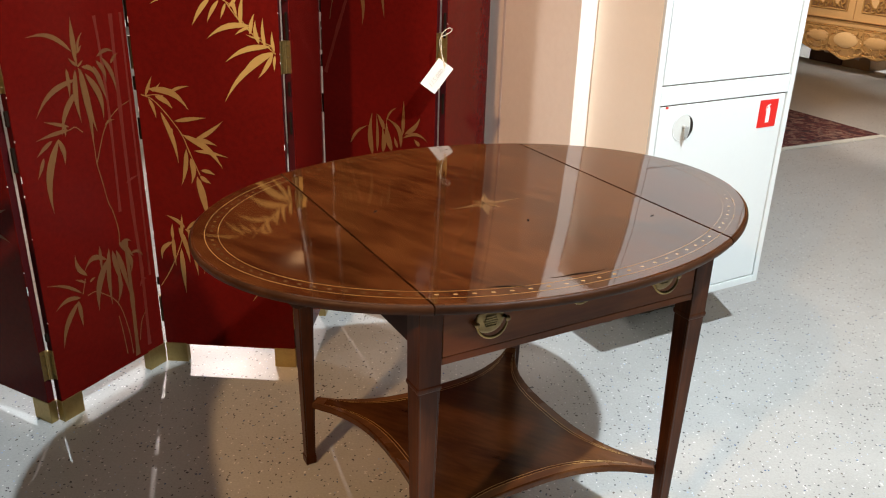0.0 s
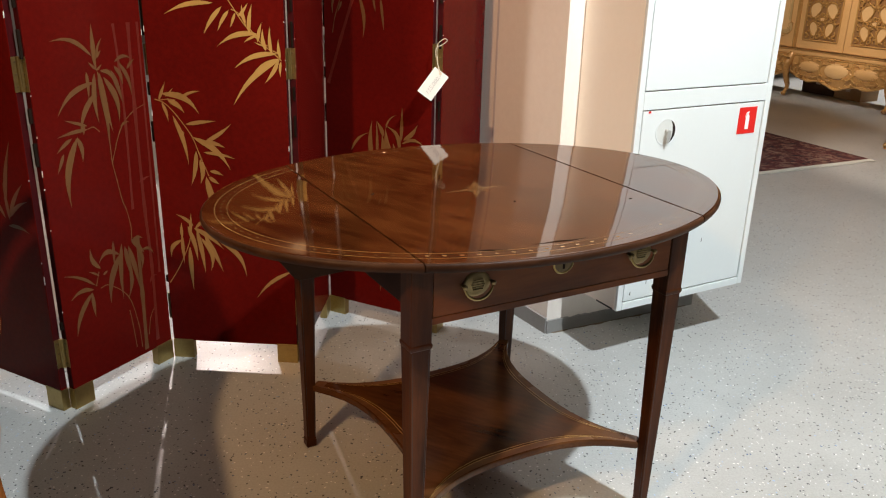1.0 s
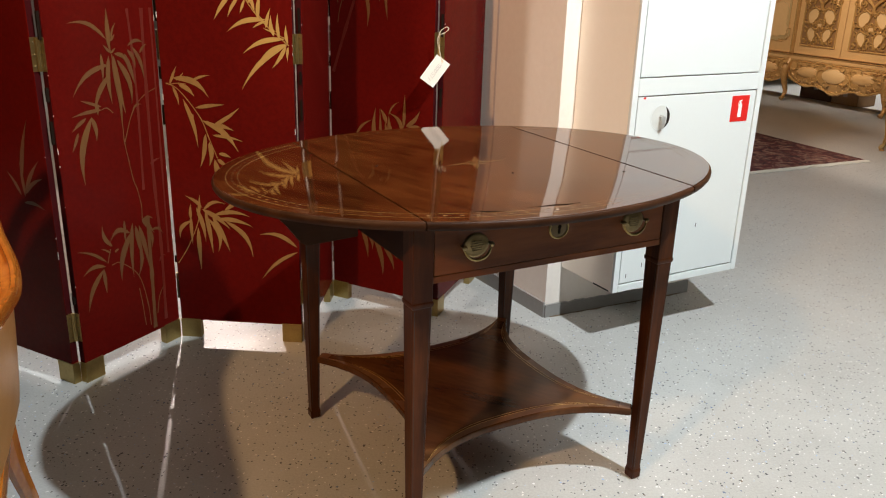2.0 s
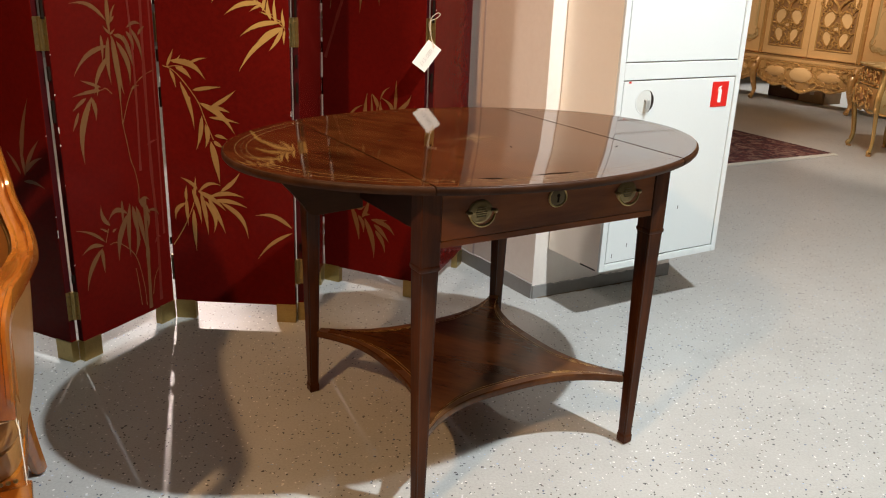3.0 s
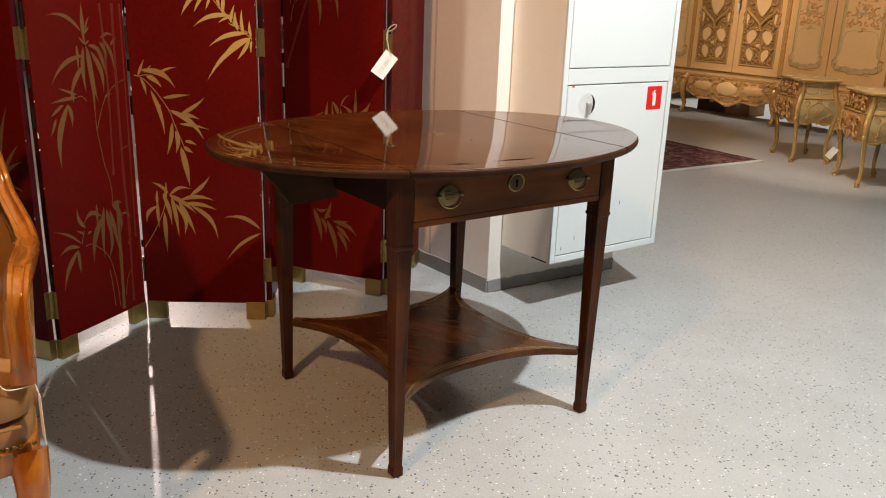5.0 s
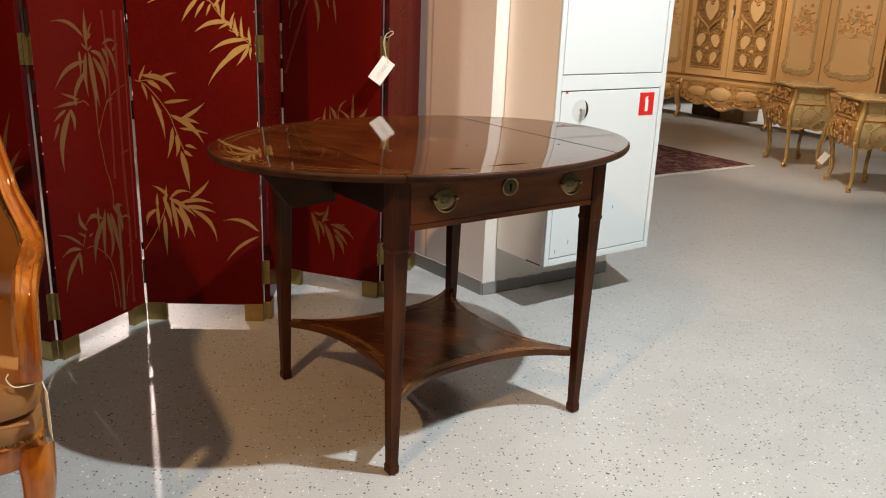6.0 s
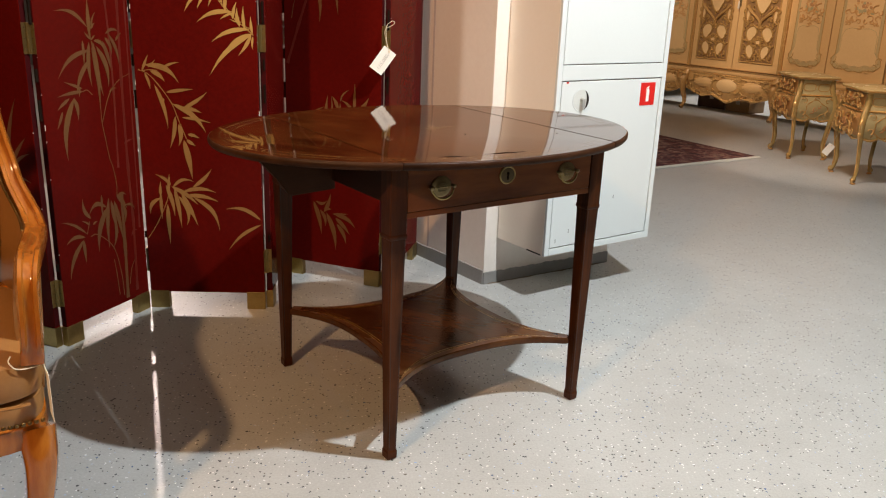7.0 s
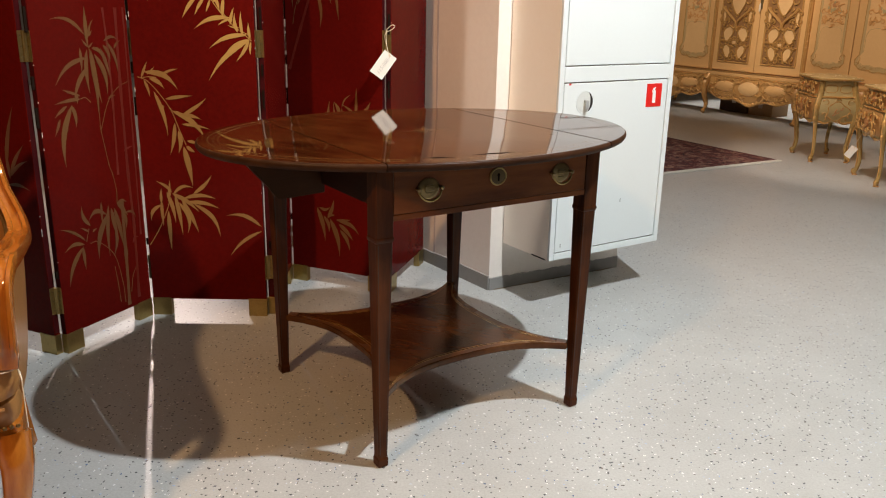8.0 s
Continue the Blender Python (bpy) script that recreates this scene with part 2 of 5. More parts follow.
LACQUER = painted("red_lacquer", (0.106, 0.0048, 0.0030), (0.054, 0.0030, 0.0022), 0.12, 2.6, 70, 0.02, 0.0, 0.0, 0.8, 0.04)
LACQUER_EDGE = painted("dark_lacquer_edge", (0.050, 0.005, 0.006), (0.026, 0.003, 0.004), 0.35, 3, 40, 0.03, shine=0.12)
GOLD = painted("gold_leaf_paint", (0.50, 0.31, 0.085), (0.34, 0.19, 0.05), 0.42, 6, 90, 0.05, 0.25)
GOLD_FAINT = painted("ghost_gold_paint", (0.118, 0.0135, 0.0065), (0.085, 0.0070, 0.0042), 0.35, 6, 90, 0.03)
GOLD_DIM = painted("dim_gold_paint", (0.20, 0.10, 0.030), (0.13, 0.045, 0.016), 0.42, 6, 90, 0.05, 0.1)
# Gold for P3's lower sprays, dimmed in colour for the light's falloff.
GOLD_MID = painted("falloff_gold_paint", (0.33, 0.18, 0.052), (0.19, 0.090, 0.026), 0.42, 8, 60, 0.05, 0.2)
# Browner and darker golds, chosen spray by spray.
GOLD_BROWN = painted("brown_gold_paint", (0.150, 0.068, 0.019), (0.090, 0.030, 0.010), 0.42, 6, 90, 0.05, 0.1)
GOLD_DARK = painted("dark_gold_paint", (0.120, 0.050, 0.014), (0.075, 0.024, 0.008), 0.45, 6, 90, 0.05)
BRASS = painted("aged_brass", (0.46, 0.34, 0.135), (0.22, 0.155, 0.060), 0.32, 18, 120, 0.08, 0.95)
KEYPLATE = painted("dark_bronze", (0.12, 0.085, 0.042), (0.055, 0.04, 0.02), 0.35, 40, 150, 0.1, 0.7)
BRASS_DARK = painted("old_dark_brass", (0.33, 0.245, 0.115), (0.13, 0.095, 0.042), 0.34, 40, 150, 0.1, 0.8)
NAIL_BRONZE = painted("dark_nail_bronze", (0.19, 0.125, 0.050), (0.065, 0.042, 0.018), 0.36, 40, 150, 0.1, 0.9)
LOCK_GREY = painted("grey_lock_plate", (0.66, 0.68, 0.66), (0.56, 0.58, 0.56), 0.4, 12, 80, 0.03)
STEEL = painted("steel", (0.50, 0.50, 0.48), (0.34, 0.34, 0.33), 0.35, 10, 80, 0.03, 0.35)
CABINET_WHITE = painted("white_powder_coat", (0.72, 0.76, 0.76), (0.68, 0.72, 0.72), 0.35, 2, 90, 0.04)
# Lightened and warmed in colour for the lamp light on the cabinet's side.
CABINET_WARM_LIT = painted("warm_lit_cabinet_paint", (0.90, 0.85, 0.77), (0.85, 0.79, 0.70), 0.5, 2, 60, 0.06)
OLIVE = painted("olive_border_paint", (0.50, 0.345, 0.150), (0.38, 0.26, 0.105), 0.42, 9, 60, 0.08)
SIGN_RED = painted("sign_red", (0.72, 0.022, 0.016), (0.62, 0.02, 0.015), 0.35, 4, 60, 0.01)
SIGN_WHITE = painted("sign_white", (0.85, 0.85, 0.83), (0.78, 0.78, 0.76), 0.4, 4, 60, 0.01)
WALL_PAINT = painted("beige_wall_paint", (0.83, 0.765, 0.705), (0.75, 0.675, 0.615), 0.7, 1.6, 45, 0.12, amount=0.7)
ROOM_PAINT = painted("grey_room_paint", (0.26, 0.245, 0.23), (0.21, 0.20, 0.19), 0.8, 1.0, 30, 0.1)
# Near black so that the lacquer mirrors less light from these walls.
DIM_REFLECTION_PAINT = painted("reflection_dimming_paint", (0.045, 0.042, 0.040), (0.032, 0.03, 0.029), 0.8, 1.0, 30, 0.1)
JOINT_SHADE = painted("grey_joint_shade", (0.50, 0.44, 0.45), (0.66, 0.58, 0.55), 0.7, 12, 60, 0.1)
GRIME = painted("brown_grime", (0.16, 0.115, 0.07), (0.07, 0.05, 0.035), 0.7, 30, 120, 0.3)
PLINTH = painted("grey_plinth_paint", (0.27, 0.26, 0.25), (0.20, 0.19, 0.18), 0.6, 5, 60, 0.15)
FLOOR = flake_floor("flaked_floor")
LEATHER = painted("tan_leather", (0.30, 0.142, 0.044), (0.20, 0.086, 0.024), 0.32, 5, 160, 0.12)
CREAM_PAINT = painted("cream_wardrobe_paint", (0.66, 0.390, 0.155), (0.54, 0.290, 0.100), 0.36, 3, 50, 0.06)
CREAM_PANEL = painted("pale_door_panel", (0.71, 0.45, 0.20), (0.60, 0.35, 0.14), 0.34, 3, 50, 0.04)
GILT = painted("carved_gilt", (0.76, 0.440, 0.145), (0.34, 0.170, 0.048), 0.20, 14, 70, 0.2, 0.35, 0.6)
RELIEF = painted("gilt_relief", (0.60, 0.345, 0.120), (0.38, 0.190, 0.058), 0.18, 12, 30, 0.35, 0.1, 0.6, 0.7)
GILT_DARK = painted("tarnished_gilt", (0.54, 0.29, 0.090), (0.28, 0.13, 0.038), 0.26, 14, 70, 0.2, 0.15, 0.4)
SAGE = painted("sage_green_paint", (0.46, 0.365, 0.175), (0.31, 0.235, 0.105), 0.4, 9, 60, 0.08)
SAGE_PALE = painted("pale_sage_gilt", (0.54, 0.385, 0.175), (0.42, 0.28, 0.115), 0.25, 12, 60, 0.1)
FRET_GROUND = painted("fretwork_ground_paint", (0.30, 0.150, 0.050), (0.16, 0.075, 0.024), 0.42, 14, 70, 0.2)
FRET = painted("old_gold_fretwork", (0.62, 0.345, 0.105), (0.32, 0.155, 0.045), 0.24, 24, 90, 0.3, 0.3, 0.5, 0.7)
ROSE = painted("painted_flowers", (0.50, 0.21, 0.075), (0.36, 0.22, 0.08), 0.5, 30, 90, 0.05)
RUG = carpet("oriental_rug")
FRINGE = painted("cotton_fringe", (0.58, 0.54, 0.46), (0.45, 0.41, 0.35), 0.9, 20, 200, 0.3)
PAPER = painted("paper", (0.82, 0.80, 0.75), (0.76, 0.74, 0.68), 0.7, 6, 90, 0.02)
INK = painted("pencil_ink", (0.42, 0.42, 0.41), (0.55, 0.55, 0.52), 0.7)
STRING = painted("cotton_string", (0.72, 0.62, 0.46), (0.58, 0.48, 0.34), 0.9, 60, 300, 0.3)
CARTON = painted("brown_carton", (0.42, 0.28, 0.16), (0.34, 0.22, 0.12), 0.8, 4, 60, 0.05)
CARTON_DARK = painted("dark_carton", (0.10, 0.06, 0.035), (0.07, 0.04, 0.025), 0.8, 4, 60, 0.05)


# ---- mesh helpers ----
def part(name, bm, material, parent=None, label="", smooth=False):
    """Links a bmesh as one mesh object under a thing or under a part."""
    me = bpy.data.meshes.new(name)
    bmesh.ops.recalc_face_normals(bm, faces=bm.faces)
    bm.to_mesh(me)
    bm.free()
    me.materials.append(material)
    if smooth:
        for p in me.polygons:
            p.use_smooth = True
        me.set_sharp_from_angle(angle=radians(40))
    ob = new(name, me)
    if parent:
        ob.parent = parent
    return tagged(ob, label)


def thing(name, m, label, category, group="", kind=""):
    ob = new(name)
    ob.matrix_world = m
    return tagged(ob, label, category, group, kind)


def box(x0, x1, y0, y1, z0, z1, bevel=0.0, bm=None):
    own = bmesh.new()
    vs = [own.verts.new((x, y, z)) for z in (z0, z1) for y in (y0, y1) for x in (x0, x1)]
    for f in ((0, 2, 3, 1), (4, 5, 7, 6), (0, 1, 5, 4), (2, 6, 7, 3), (0, 4, 6, 2), (1, 3, 7, 5)):
        own.faces.new([vs[i] for i in f])
    if bevel:
        bmesh.ops.bevel(own, geom=own.edges[:], offset=bevel, segments=2, profile=0.5, affect="EDGES")
    return own if bm is None else join(bm, own)


def join(bm, other):
    me = bpy.data.meshes.new("tmp")
    other.to_mesh(me)
    other.free()
    bm.from_mesh(me)
    bpy.data.meshes.remove(me)
    return bm


def loft(rings, bm=None, cap=True, closed=True):
    """Skins a list of rings, each the same count of points."""
    bm = bm or bmesh.new()
    rows = [[bm.verts.new(p) for p in r] for r in rings]
    n = len(rows[0])
    for a, b in zip(rows, rows[1:]):
        for i in range(n if closed else n - 1):
            j = (i + 1) % n
            bm.faces.new((a[i], a[j], b[j], b[i]))
    if cap:
        bm.faces.new(rows[0])
        bm.faces.new(rows[-1])
    return bm


def prism(poly, y0, y1, bm=None, bevel=0.0):
    """A flat outline in x, z given depth from y0 to y1."""
    own = loft([[(x, y0, z) for x, z in poly], [(x, y1, z) for x, z in poly]])
    if bevel:
        bmesh.ops.bevel(own, geom=own.edges[:], offset=bevel, segments=1, affect="EDGES")
    return own if bm is None else join(bm, own)


def slab(poly, z0, z1, bm=None):
    """A flat outline in x, y given thickness from z0 to z1."""
    return loft([[(x, y, z0) for x, y in poly], [(x, y, z1) for x, y in poly]], bm)


def smooth_path(points, steps=8):
    """Catmull-Rom through a few points."""
    p = [Vector(q) for q in points]
    p = [p[0] * 2 - p[1]] + p + [p[-1] * 2 - p[-2]]
    out = []
    for i in range(1, len(p) - 2):
        for k in range(steps):
            t = k / steps
            out.append(0.5 * (2 * p[i] + (p[i + 1] - p[i - 1]) * t + (2 * p[i - 1] - 5 * p[i] + 4 * p[i + 1] - p[i + 2]) * t * t
                              + (3 * p[i] - p[i - 1] - 3 * p[i + 1] + p[i + 2]) * t ** 3))
    return out + [p[-2]]


def tube(path, radius, bm=None, sides=8, squash=(1, 1), up=(0, 0, 1), cap=True):
    """A tube along a path; radius is a number or a function of 0..1; squash gives its two half widths."""
    bm = bm or bmesh.new()
    rings, n = [], len(path)
    for i, p in enumerate(path):
        p = Vector(p)
        d = (Vector(path[min(i + 1, n - 1)]) - Vector(path[max(i - 1, 0)])).normalized()
        side = d.cross(Vector(up))
        side = side.normalized() if side.length > 1e-4 else d.orthogonal().normalized()
        top = side.cross(d).normalized()
        r = radius(i / (n - 1)) if callable(radius) else radius
        rings.append([p + side * math.cos(a) * r * squash[0] + top * math.sin(a) * r * squash[1]
                      for a in (2 * math.pi * k / sides for k in range(sides))])
    return loft(rings, bm, cap)


def lathe(profile, bm=None, sides=20, at=(0, 0, 0)):
    """Turns (radius, height) pairs about z."""
    return loft([[(at[0] + r * math.cos(a), at[1] + r * math.sin(a), at[2] + z)
                  for a in (2 * math.pi * k / sides for k in range(sides))] for r, z in profile], bm)


def turned(bm, m):
    bmesh.ops.transform(bm, matrix=m, verts=bm.verts)
    return bm


def share(name, me, parent, m):
    """Another object on the same mesh, under parent."""
    ob = new(name, me)
    ob.parent = parent
    ob.matrix_local = m
    return ob


# ---- the room ----
part_floor = tagged(part("floor", box(-4.5, 8.5, -4.5, 11.0, -0.2, 0.0), FLOOR), "grey sealed floor with dark and white flakes", "floor", kind="structure")
# Ceiling and outer walls are added round the set to bounce light.
tagged(part("ceiling", box(-4.5, 8.5, -4.5, 11.0, 3.6, 3.8), ROOM_PAINT), "unseen grey ceiling, added to close the room", "ceiling", kind="structure")
# West and south stay darkest to cut reflections and ambient light.
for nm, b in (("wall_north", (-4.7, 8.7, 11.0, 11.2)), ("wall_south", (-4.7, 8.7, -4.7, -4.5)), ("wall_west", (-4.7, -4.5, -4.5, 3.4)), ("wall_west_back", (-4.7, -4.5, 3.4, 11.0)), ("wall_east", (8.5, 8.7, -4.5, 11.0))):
    tagged(part(nm, box(b[0], b[1], b[2], b[3], 0, 3.6), DIM_REFLECTION_PAINT if nm in ("wall_west", "wall_south") else ROOM_PAINT), "grey wall added to close the room", "wall", kind="structure")

# the wall end that carries the fire cabinet
CORNER, ALONG, BACK = Vector((0.376, 2.448)), Vector((math.cos(radians(27.5)), math.sin(radians(27.5)))), Vector((-0.54, 0.842))
WALL_W, WALL_L = 0.655, 2.6
quad = [CORNER, CORNER + ALONG * WALL_W, CORNER + ALONG * WALL_W + BACK * WALL_L, CORNER + BACK * WALL_L]
wall_end = tagged(part("wall_end", slab([tuple(q) for q in quad], 0, 3.6), WALL_PAINT), "beige painted wall end beside the screen", "wall", kind="structure")


def baseboard(a, b, out, height, name):
    """A skirting with a slightly ragged painted upper edge."""
    rng = random.Random(5)
    bm = bmesh.new()
    d, n = (b - a), 40
    rows = []
    for i in range(n + 1):
        p = a + d * (i / n)
        q = p + out * 0.006
        z = height + rng.uniform(-0.0025, 0.0025)
        rows.append([bm.verts.new((*p, 0)), bm.verts.new((*q, 0)), bm.verts.new((*q, z)), bm.verts.new((*p, z + 0.001))])
    for r, s in zip(rows, rows[1:]):
        for i in range(4):
            bm.faces.new((r[i], s[i], s[(i + 1) % 4], r[(i + 1) % 4]))
    bm.faces.new(rows[0])
    bm.faces.new(rows[-1])
    return tagged(part(name, bm, PLINTH), "grey painted skirting with a ragged upper edge", "skirting", kind="structure")


OUT_FRONT, OUT_LEFT = Vector((ALONG.y, -ALONG.x)), Vector((-BACK.y, BACK.x))
baseboard(CORNER - OUT_LEFT * 0.0, CORNER + ALONG * WALL_W, OUT_FRONT, 0.047, "baseboard_front")
baseboard(CORNER + OUT_FRONT * 0.0, CORNER + BACK * WALL_L, OUT_LEFT, 0.056, "baseboard_side")

# brown grime left along the foot of the skirting
rng = random.Random(21)
rows, n = [], 60
for i in range(n + 1):
    at = CORNER + ALONG * (0.02 + 0.60 * i / n)
    reach = 0.009 + 0.005 * math.sin(i * 0.55) * math.sin(i * 0.21) + rng.uniform(-0.0015, 0.0015)
    rows.append([(*(at + OUT_FRONT * o), z) for o, z in ((0.0055, 0.0005), (0.0055, 0.0035), (0.0075, 0.0028), (reach, 0.0006))])
part("grime", loft(rows), GRIME, bpy.data.objects["baseboard_front"], "brown grime along the floor")

# ---- folding screen ----
FOLDS = [(-1.39, 2.02), (-1.022, 1.856), (-0.839, 2.186), (-0.434, 2.190), (-0.399, 2.578), (-0.025, 2.421), (0.129, 2.806)]
SCREEN_H, THICK, CUT, FOOT = 2.12, 0.020, 0.062, 0.062


def leaf_shape(bm, base, tip, width, bend, y):
    """One pointed bamboo leaf as a thin raised film in the panel's plane."""
    a, b = Vector(base), Vector(tip)
    d = b - a
    n = Vector((-d.y, d.x)).normalized()
    steps, left, right = 9, [], []
    for i in range(steps + 1):
        t = i / steps
        c = a + d * t + n * bend * d.length * math.sin(math.pi * t * 0.9) * 0.5
        w = width * (math.sin(math.pi * min(1, 0.03 + t ** 0.72 * 0.97)) ** 1.15 if t < 1 else 0.0)
        left.append(c + n * w * 0.5)
        right.append(c - n * w * 0.5)
    loop = left + right[-2:0:-1]
    vs = [bm.verts.new((p.x, y, p.y)) for p in loop]
    f = bm.faces.new(vs)
    ex = bmesh.ops.extrude_face_region(bm, geom=[f])
    for v in ex["geom"]:
        if isinstance(v, bmesh.types.BMVert):
            v.co.y -= 0.0006


def spray(panel, leaves, material=None):
    """A spray of painted leaves; each is base and tip in centimetres across and up the panel, its width in millimetres and its bow."""
    for k, (s0, z0, s1, z1, width, bow) in enumerate(leaves):
        bm = bmesh.new()
        leaf_shape(bm, (s0 / 100, z0 / 100), (s1 / 100, z1 / 100), width * 0.00082, bow, -0.0002 - 0.00007 * k)
        part("painted_leaf", bm, material or GOLD, panel)


def stalk(panel, points, width=0.0022, material=None):
    """One thin painted stalk through points in centimetres, with slightly swollen joints."""
    bm = bmesh.new()
    line = smooth_path([(s / 100, 0, z / 100) for s, z in points], 5)
    rings = []
    for i, c in enumerate(line):
        d = line[min(i + 1, len(line) - 1)] - line[max(i - 1, 0)]
        n = Vector((-d.z, 0, d.x)).normalized() * width * (0.62 if i % 5 == 0 else 0.45)
        rings.append([(p.x, y, p.z) for p, y in ((c + n, 0.0002), (c + n, -0.0003), (c - n, -0.0003), (c - n, 0.0002))])
    part("painted_stem", loft(rings, bm), material or GOLD_DIM, panel)


def hinge(panel, x, z, side):
    """A brass hinge leaf with three screws on the board's end, and its knuckle."""
    h = part("hinge", box(min(x, x + side * 0.0016), max(x, x + side * 0.0016), 0.0, THICK - 0.001, z - 0.043, z + 0.043, 0.0006), BRASS, panel, "aged brass hinge leaf")
    for dz in (-0.03, 0.0, 0.03):
        part("screw", turned(lathe([(0.0030, 0), (0.0028, 0.0010), (0.001, 0.0016)], sides=8), pose(x + side * 0.0016, THICK * 0.42, z + dz, 0, 90 * side)), BRASS_DARK, h)
    part("knuckle", turned(lathe([(0.0045, -0.043), (0.0045, 0.043)], sides=10), pose(x + side * 0.004, THICK - 0.004, z)), BRASS, h)


def screen_panel(screen, a, b, forward_left, forward_right):
    """A lacquer board with brass shod feet. At a fold that comes forward the boards meet at their back edges and the hinges show, at the others at their front edges."""
    a, b = Vector(a), Vector(b)
    d = (b - a).normalized()
    n = Vector((d.y, -d.x)) * THICK
    a, b = (a + n if forward_left else a), (b + n if forward_right else b)
    w = (b - a).length
    root = new("panel")
    root.parent = screen
    root.matrix_local = pose(a.x, a.y, 0, 0, 0, math.degrees(math.atan2(b.y - a.y, b.x - a.x)))
    g = 0.0045
    l, r = g, w - g
    poly = [(l, 0.004), (l + FOOT, 0.004), (l + FOOT, CUT), (r - FOOT, CUT), (r - FOOT, 0.004), (r, 0.004), (r, SCREEN_H), (l, SCREEN_H)]
    part("board", prism(poly, 0.0, THICK, bevel=0.0012), LACQUER, root)
    for x in (l - 0.0006, r - 0.0014):
        part("edge_strip", box(x, x + 0.002, 0.0015, THICK - 0.0015, 0.07, SCREEN_H - 0.002), LACQUER_EDGE, root, "dark worn lacquer edge")
    rng = random.Random(int(w * 1e5))
    for x in (l, r):
        for k in range(6):
            z = rng.uniform(0.1, 1.2)
            part("chip", box(x - 0.0007, x + 0.0007, -0.0004, 0.0012, z, z + rng.choice((0.002, 0.003, 0.005, 0.016))), PAPER, root, "pale chip in the lacquer edge")
    # Added dark strips that interrupt the light showing through the folds.
    for z0, z1 in ((0.262, 0.285), (0.715, 0.775), (0.835, 0.872), (0.99, 1.06), (1.10, 1.20)):
        lift = rng.uniform(-0.03, 0.03)
        part("cloth_hinge", box(-0.0042, l, THICK * 0.25, THICK * 0.5, z0 + lift, z1 + lift), GAP, root, "added dark strip that breaks the light in the fold")
    for x in (l - 0.0015, r - FOOT - 0.001):
        part("brass_foot", box(x, x + FOOT + 0.0025, -0.002, THICK + 0.002, 0, 0.064, 0.001), BRASS, root, "aged brass corner shoe")
    for z in (0.175, 0.935, 1.67):
        if forward_left:
            hinge(root, l, z, -1)
        else:
            part("back_knuckle", turned(lathe([(0.006, -0.043), (0.006, 0.043)], sides=10), pose(-0.001, THICK * 0.6, z)), BRASS_DARK, root, "hinge knuckle behind the fold")
        if forward_right:
            hinge(root, r, z, 1)
    return root


screen = thing("folding_screen", Matrix(), "red lacquer folding screen with gold bamboo and brass shoes", "folding screen")
panels = []
for i in range(6):
    panels.append(screen_panel(screen, FOLDS[i], FOLDS[i + 1], i in (1, 3, 5), i in (0, 2, 4)))
P1, P2, P3, P4, P5, P6 = panels
for line in ([(21, 92), (22.3, 73.8), (22.4, 67.4), (23.3, 61.8), (24.3, 55.7), (25.3, 52.9), (26.3, 47.5), (26.1, 43.6)], [(22.6, 67.4), (26.4, 75.5), (31, 79.6), (36.2, 81.4)],
             [(13.5, 32.5), (16.7, 32.2), (22.7, 26.4), (25.2, 16.6), (25.7, 8.7)], [(13.5, 37.4), (12.1, 33.5)], [(22.5, 22.2), (23.1, 17.3), (23.7, 9.5)],
             [(28.7, 11.6), (30, 16.9), (32.3, 20.1)], [(15.8, 77.5), (17.6, 77.7), (19.5, 76.1)]):
    stalk(P2, line, 0.0026, GOLD_BROWN)
for line, w in (([(27.7, 104), (28.3, 92), (28.4, 76), (27.7, 52)], 0.008), ([(32.8, 104), (32.2, 80.6), (32, 51.6), (32.5, 33.3), (31.9, 8.5)], 0.011), ([(36, 104), (35.6, 60), (35.2, 30)], 0.007)):
    stalk(P2, line, w, GOLD_FAINT)
stalk(P2, [(28.1, 43.1), (27.8, 25.3), (27.3, 7.2)], 0.013, GOLD_DARK)
spray(P2, [(19.7, 96.2, 7.4, 100.1, 14, -0.38), (20.5, 94.1, 20.6, 104.4, 18, 0.03), (21, 95.6, 22.7, 97.4, 9, 0.01), (21.3, 95.9, 23.6, 100.4, 8, 0.24), (20.9, 92.5, 18.4, 94.9, 9, 0.11),
           (20.6, 92.3, 22.5, 93.8, 7, -0.04), (20.1, 97.9, 20.8, 92.2, 12, -0.05), (19.9, 89.5, 7.4, 81.4, 17, -0.32), (19.8, 86.9, 13.7, 76.4, 19, -0.23), (17.3, 92.4, 17.1, 85.1, 12, 0.06),
           (19.8, 91.8, 19.8, 78.6, 18, -0.13), (21, 91.9, 22.3, 73.5, 23, 0.05), (21.4, 91.6, 24, 75.3, 21, -0.06), (22.5, 90.5, 25.8, 77.7, 21, 0.29), (21.8, 92.2, 25.4, 88.9, 15, 0.51)], GOLD_BROWN)
spray(P2, [(25.3, 92, 28.1, 82.6, 17, 0.08), (26.5, 93, 28.6, 87.4, 15, 0.28), (28.1, 93.8, 31.3, 84.3, 15, 0.23), (26.8, 94, 32.6, 94, 12, 0.44), (30.8, 91.7, 33.7, 94, 10, 0.17)], GOLD_DARK)
spray(P2, [(15.7, 78.3, 8.9, 80.8, 10, -0.01), (15.8, 77.5, 5.9, 76.6, 12, -0.06), (10.3, 75.9, 5.5, 72.8, 12, -0.06), (7.3, 72.3, 4.8, 67.5, 11, 0.04), (12.1, 76, 8.3, 57.6, 25, -0.24),
           (12, 75.9, 12.7, 69.2, 16, 0.21), (14.4, 79.2, 14.2, 76.1, 10, 0.06), (26.5, 76.3, 29.8, 77.1, 9, 0.34)], GOLD_BROWN)
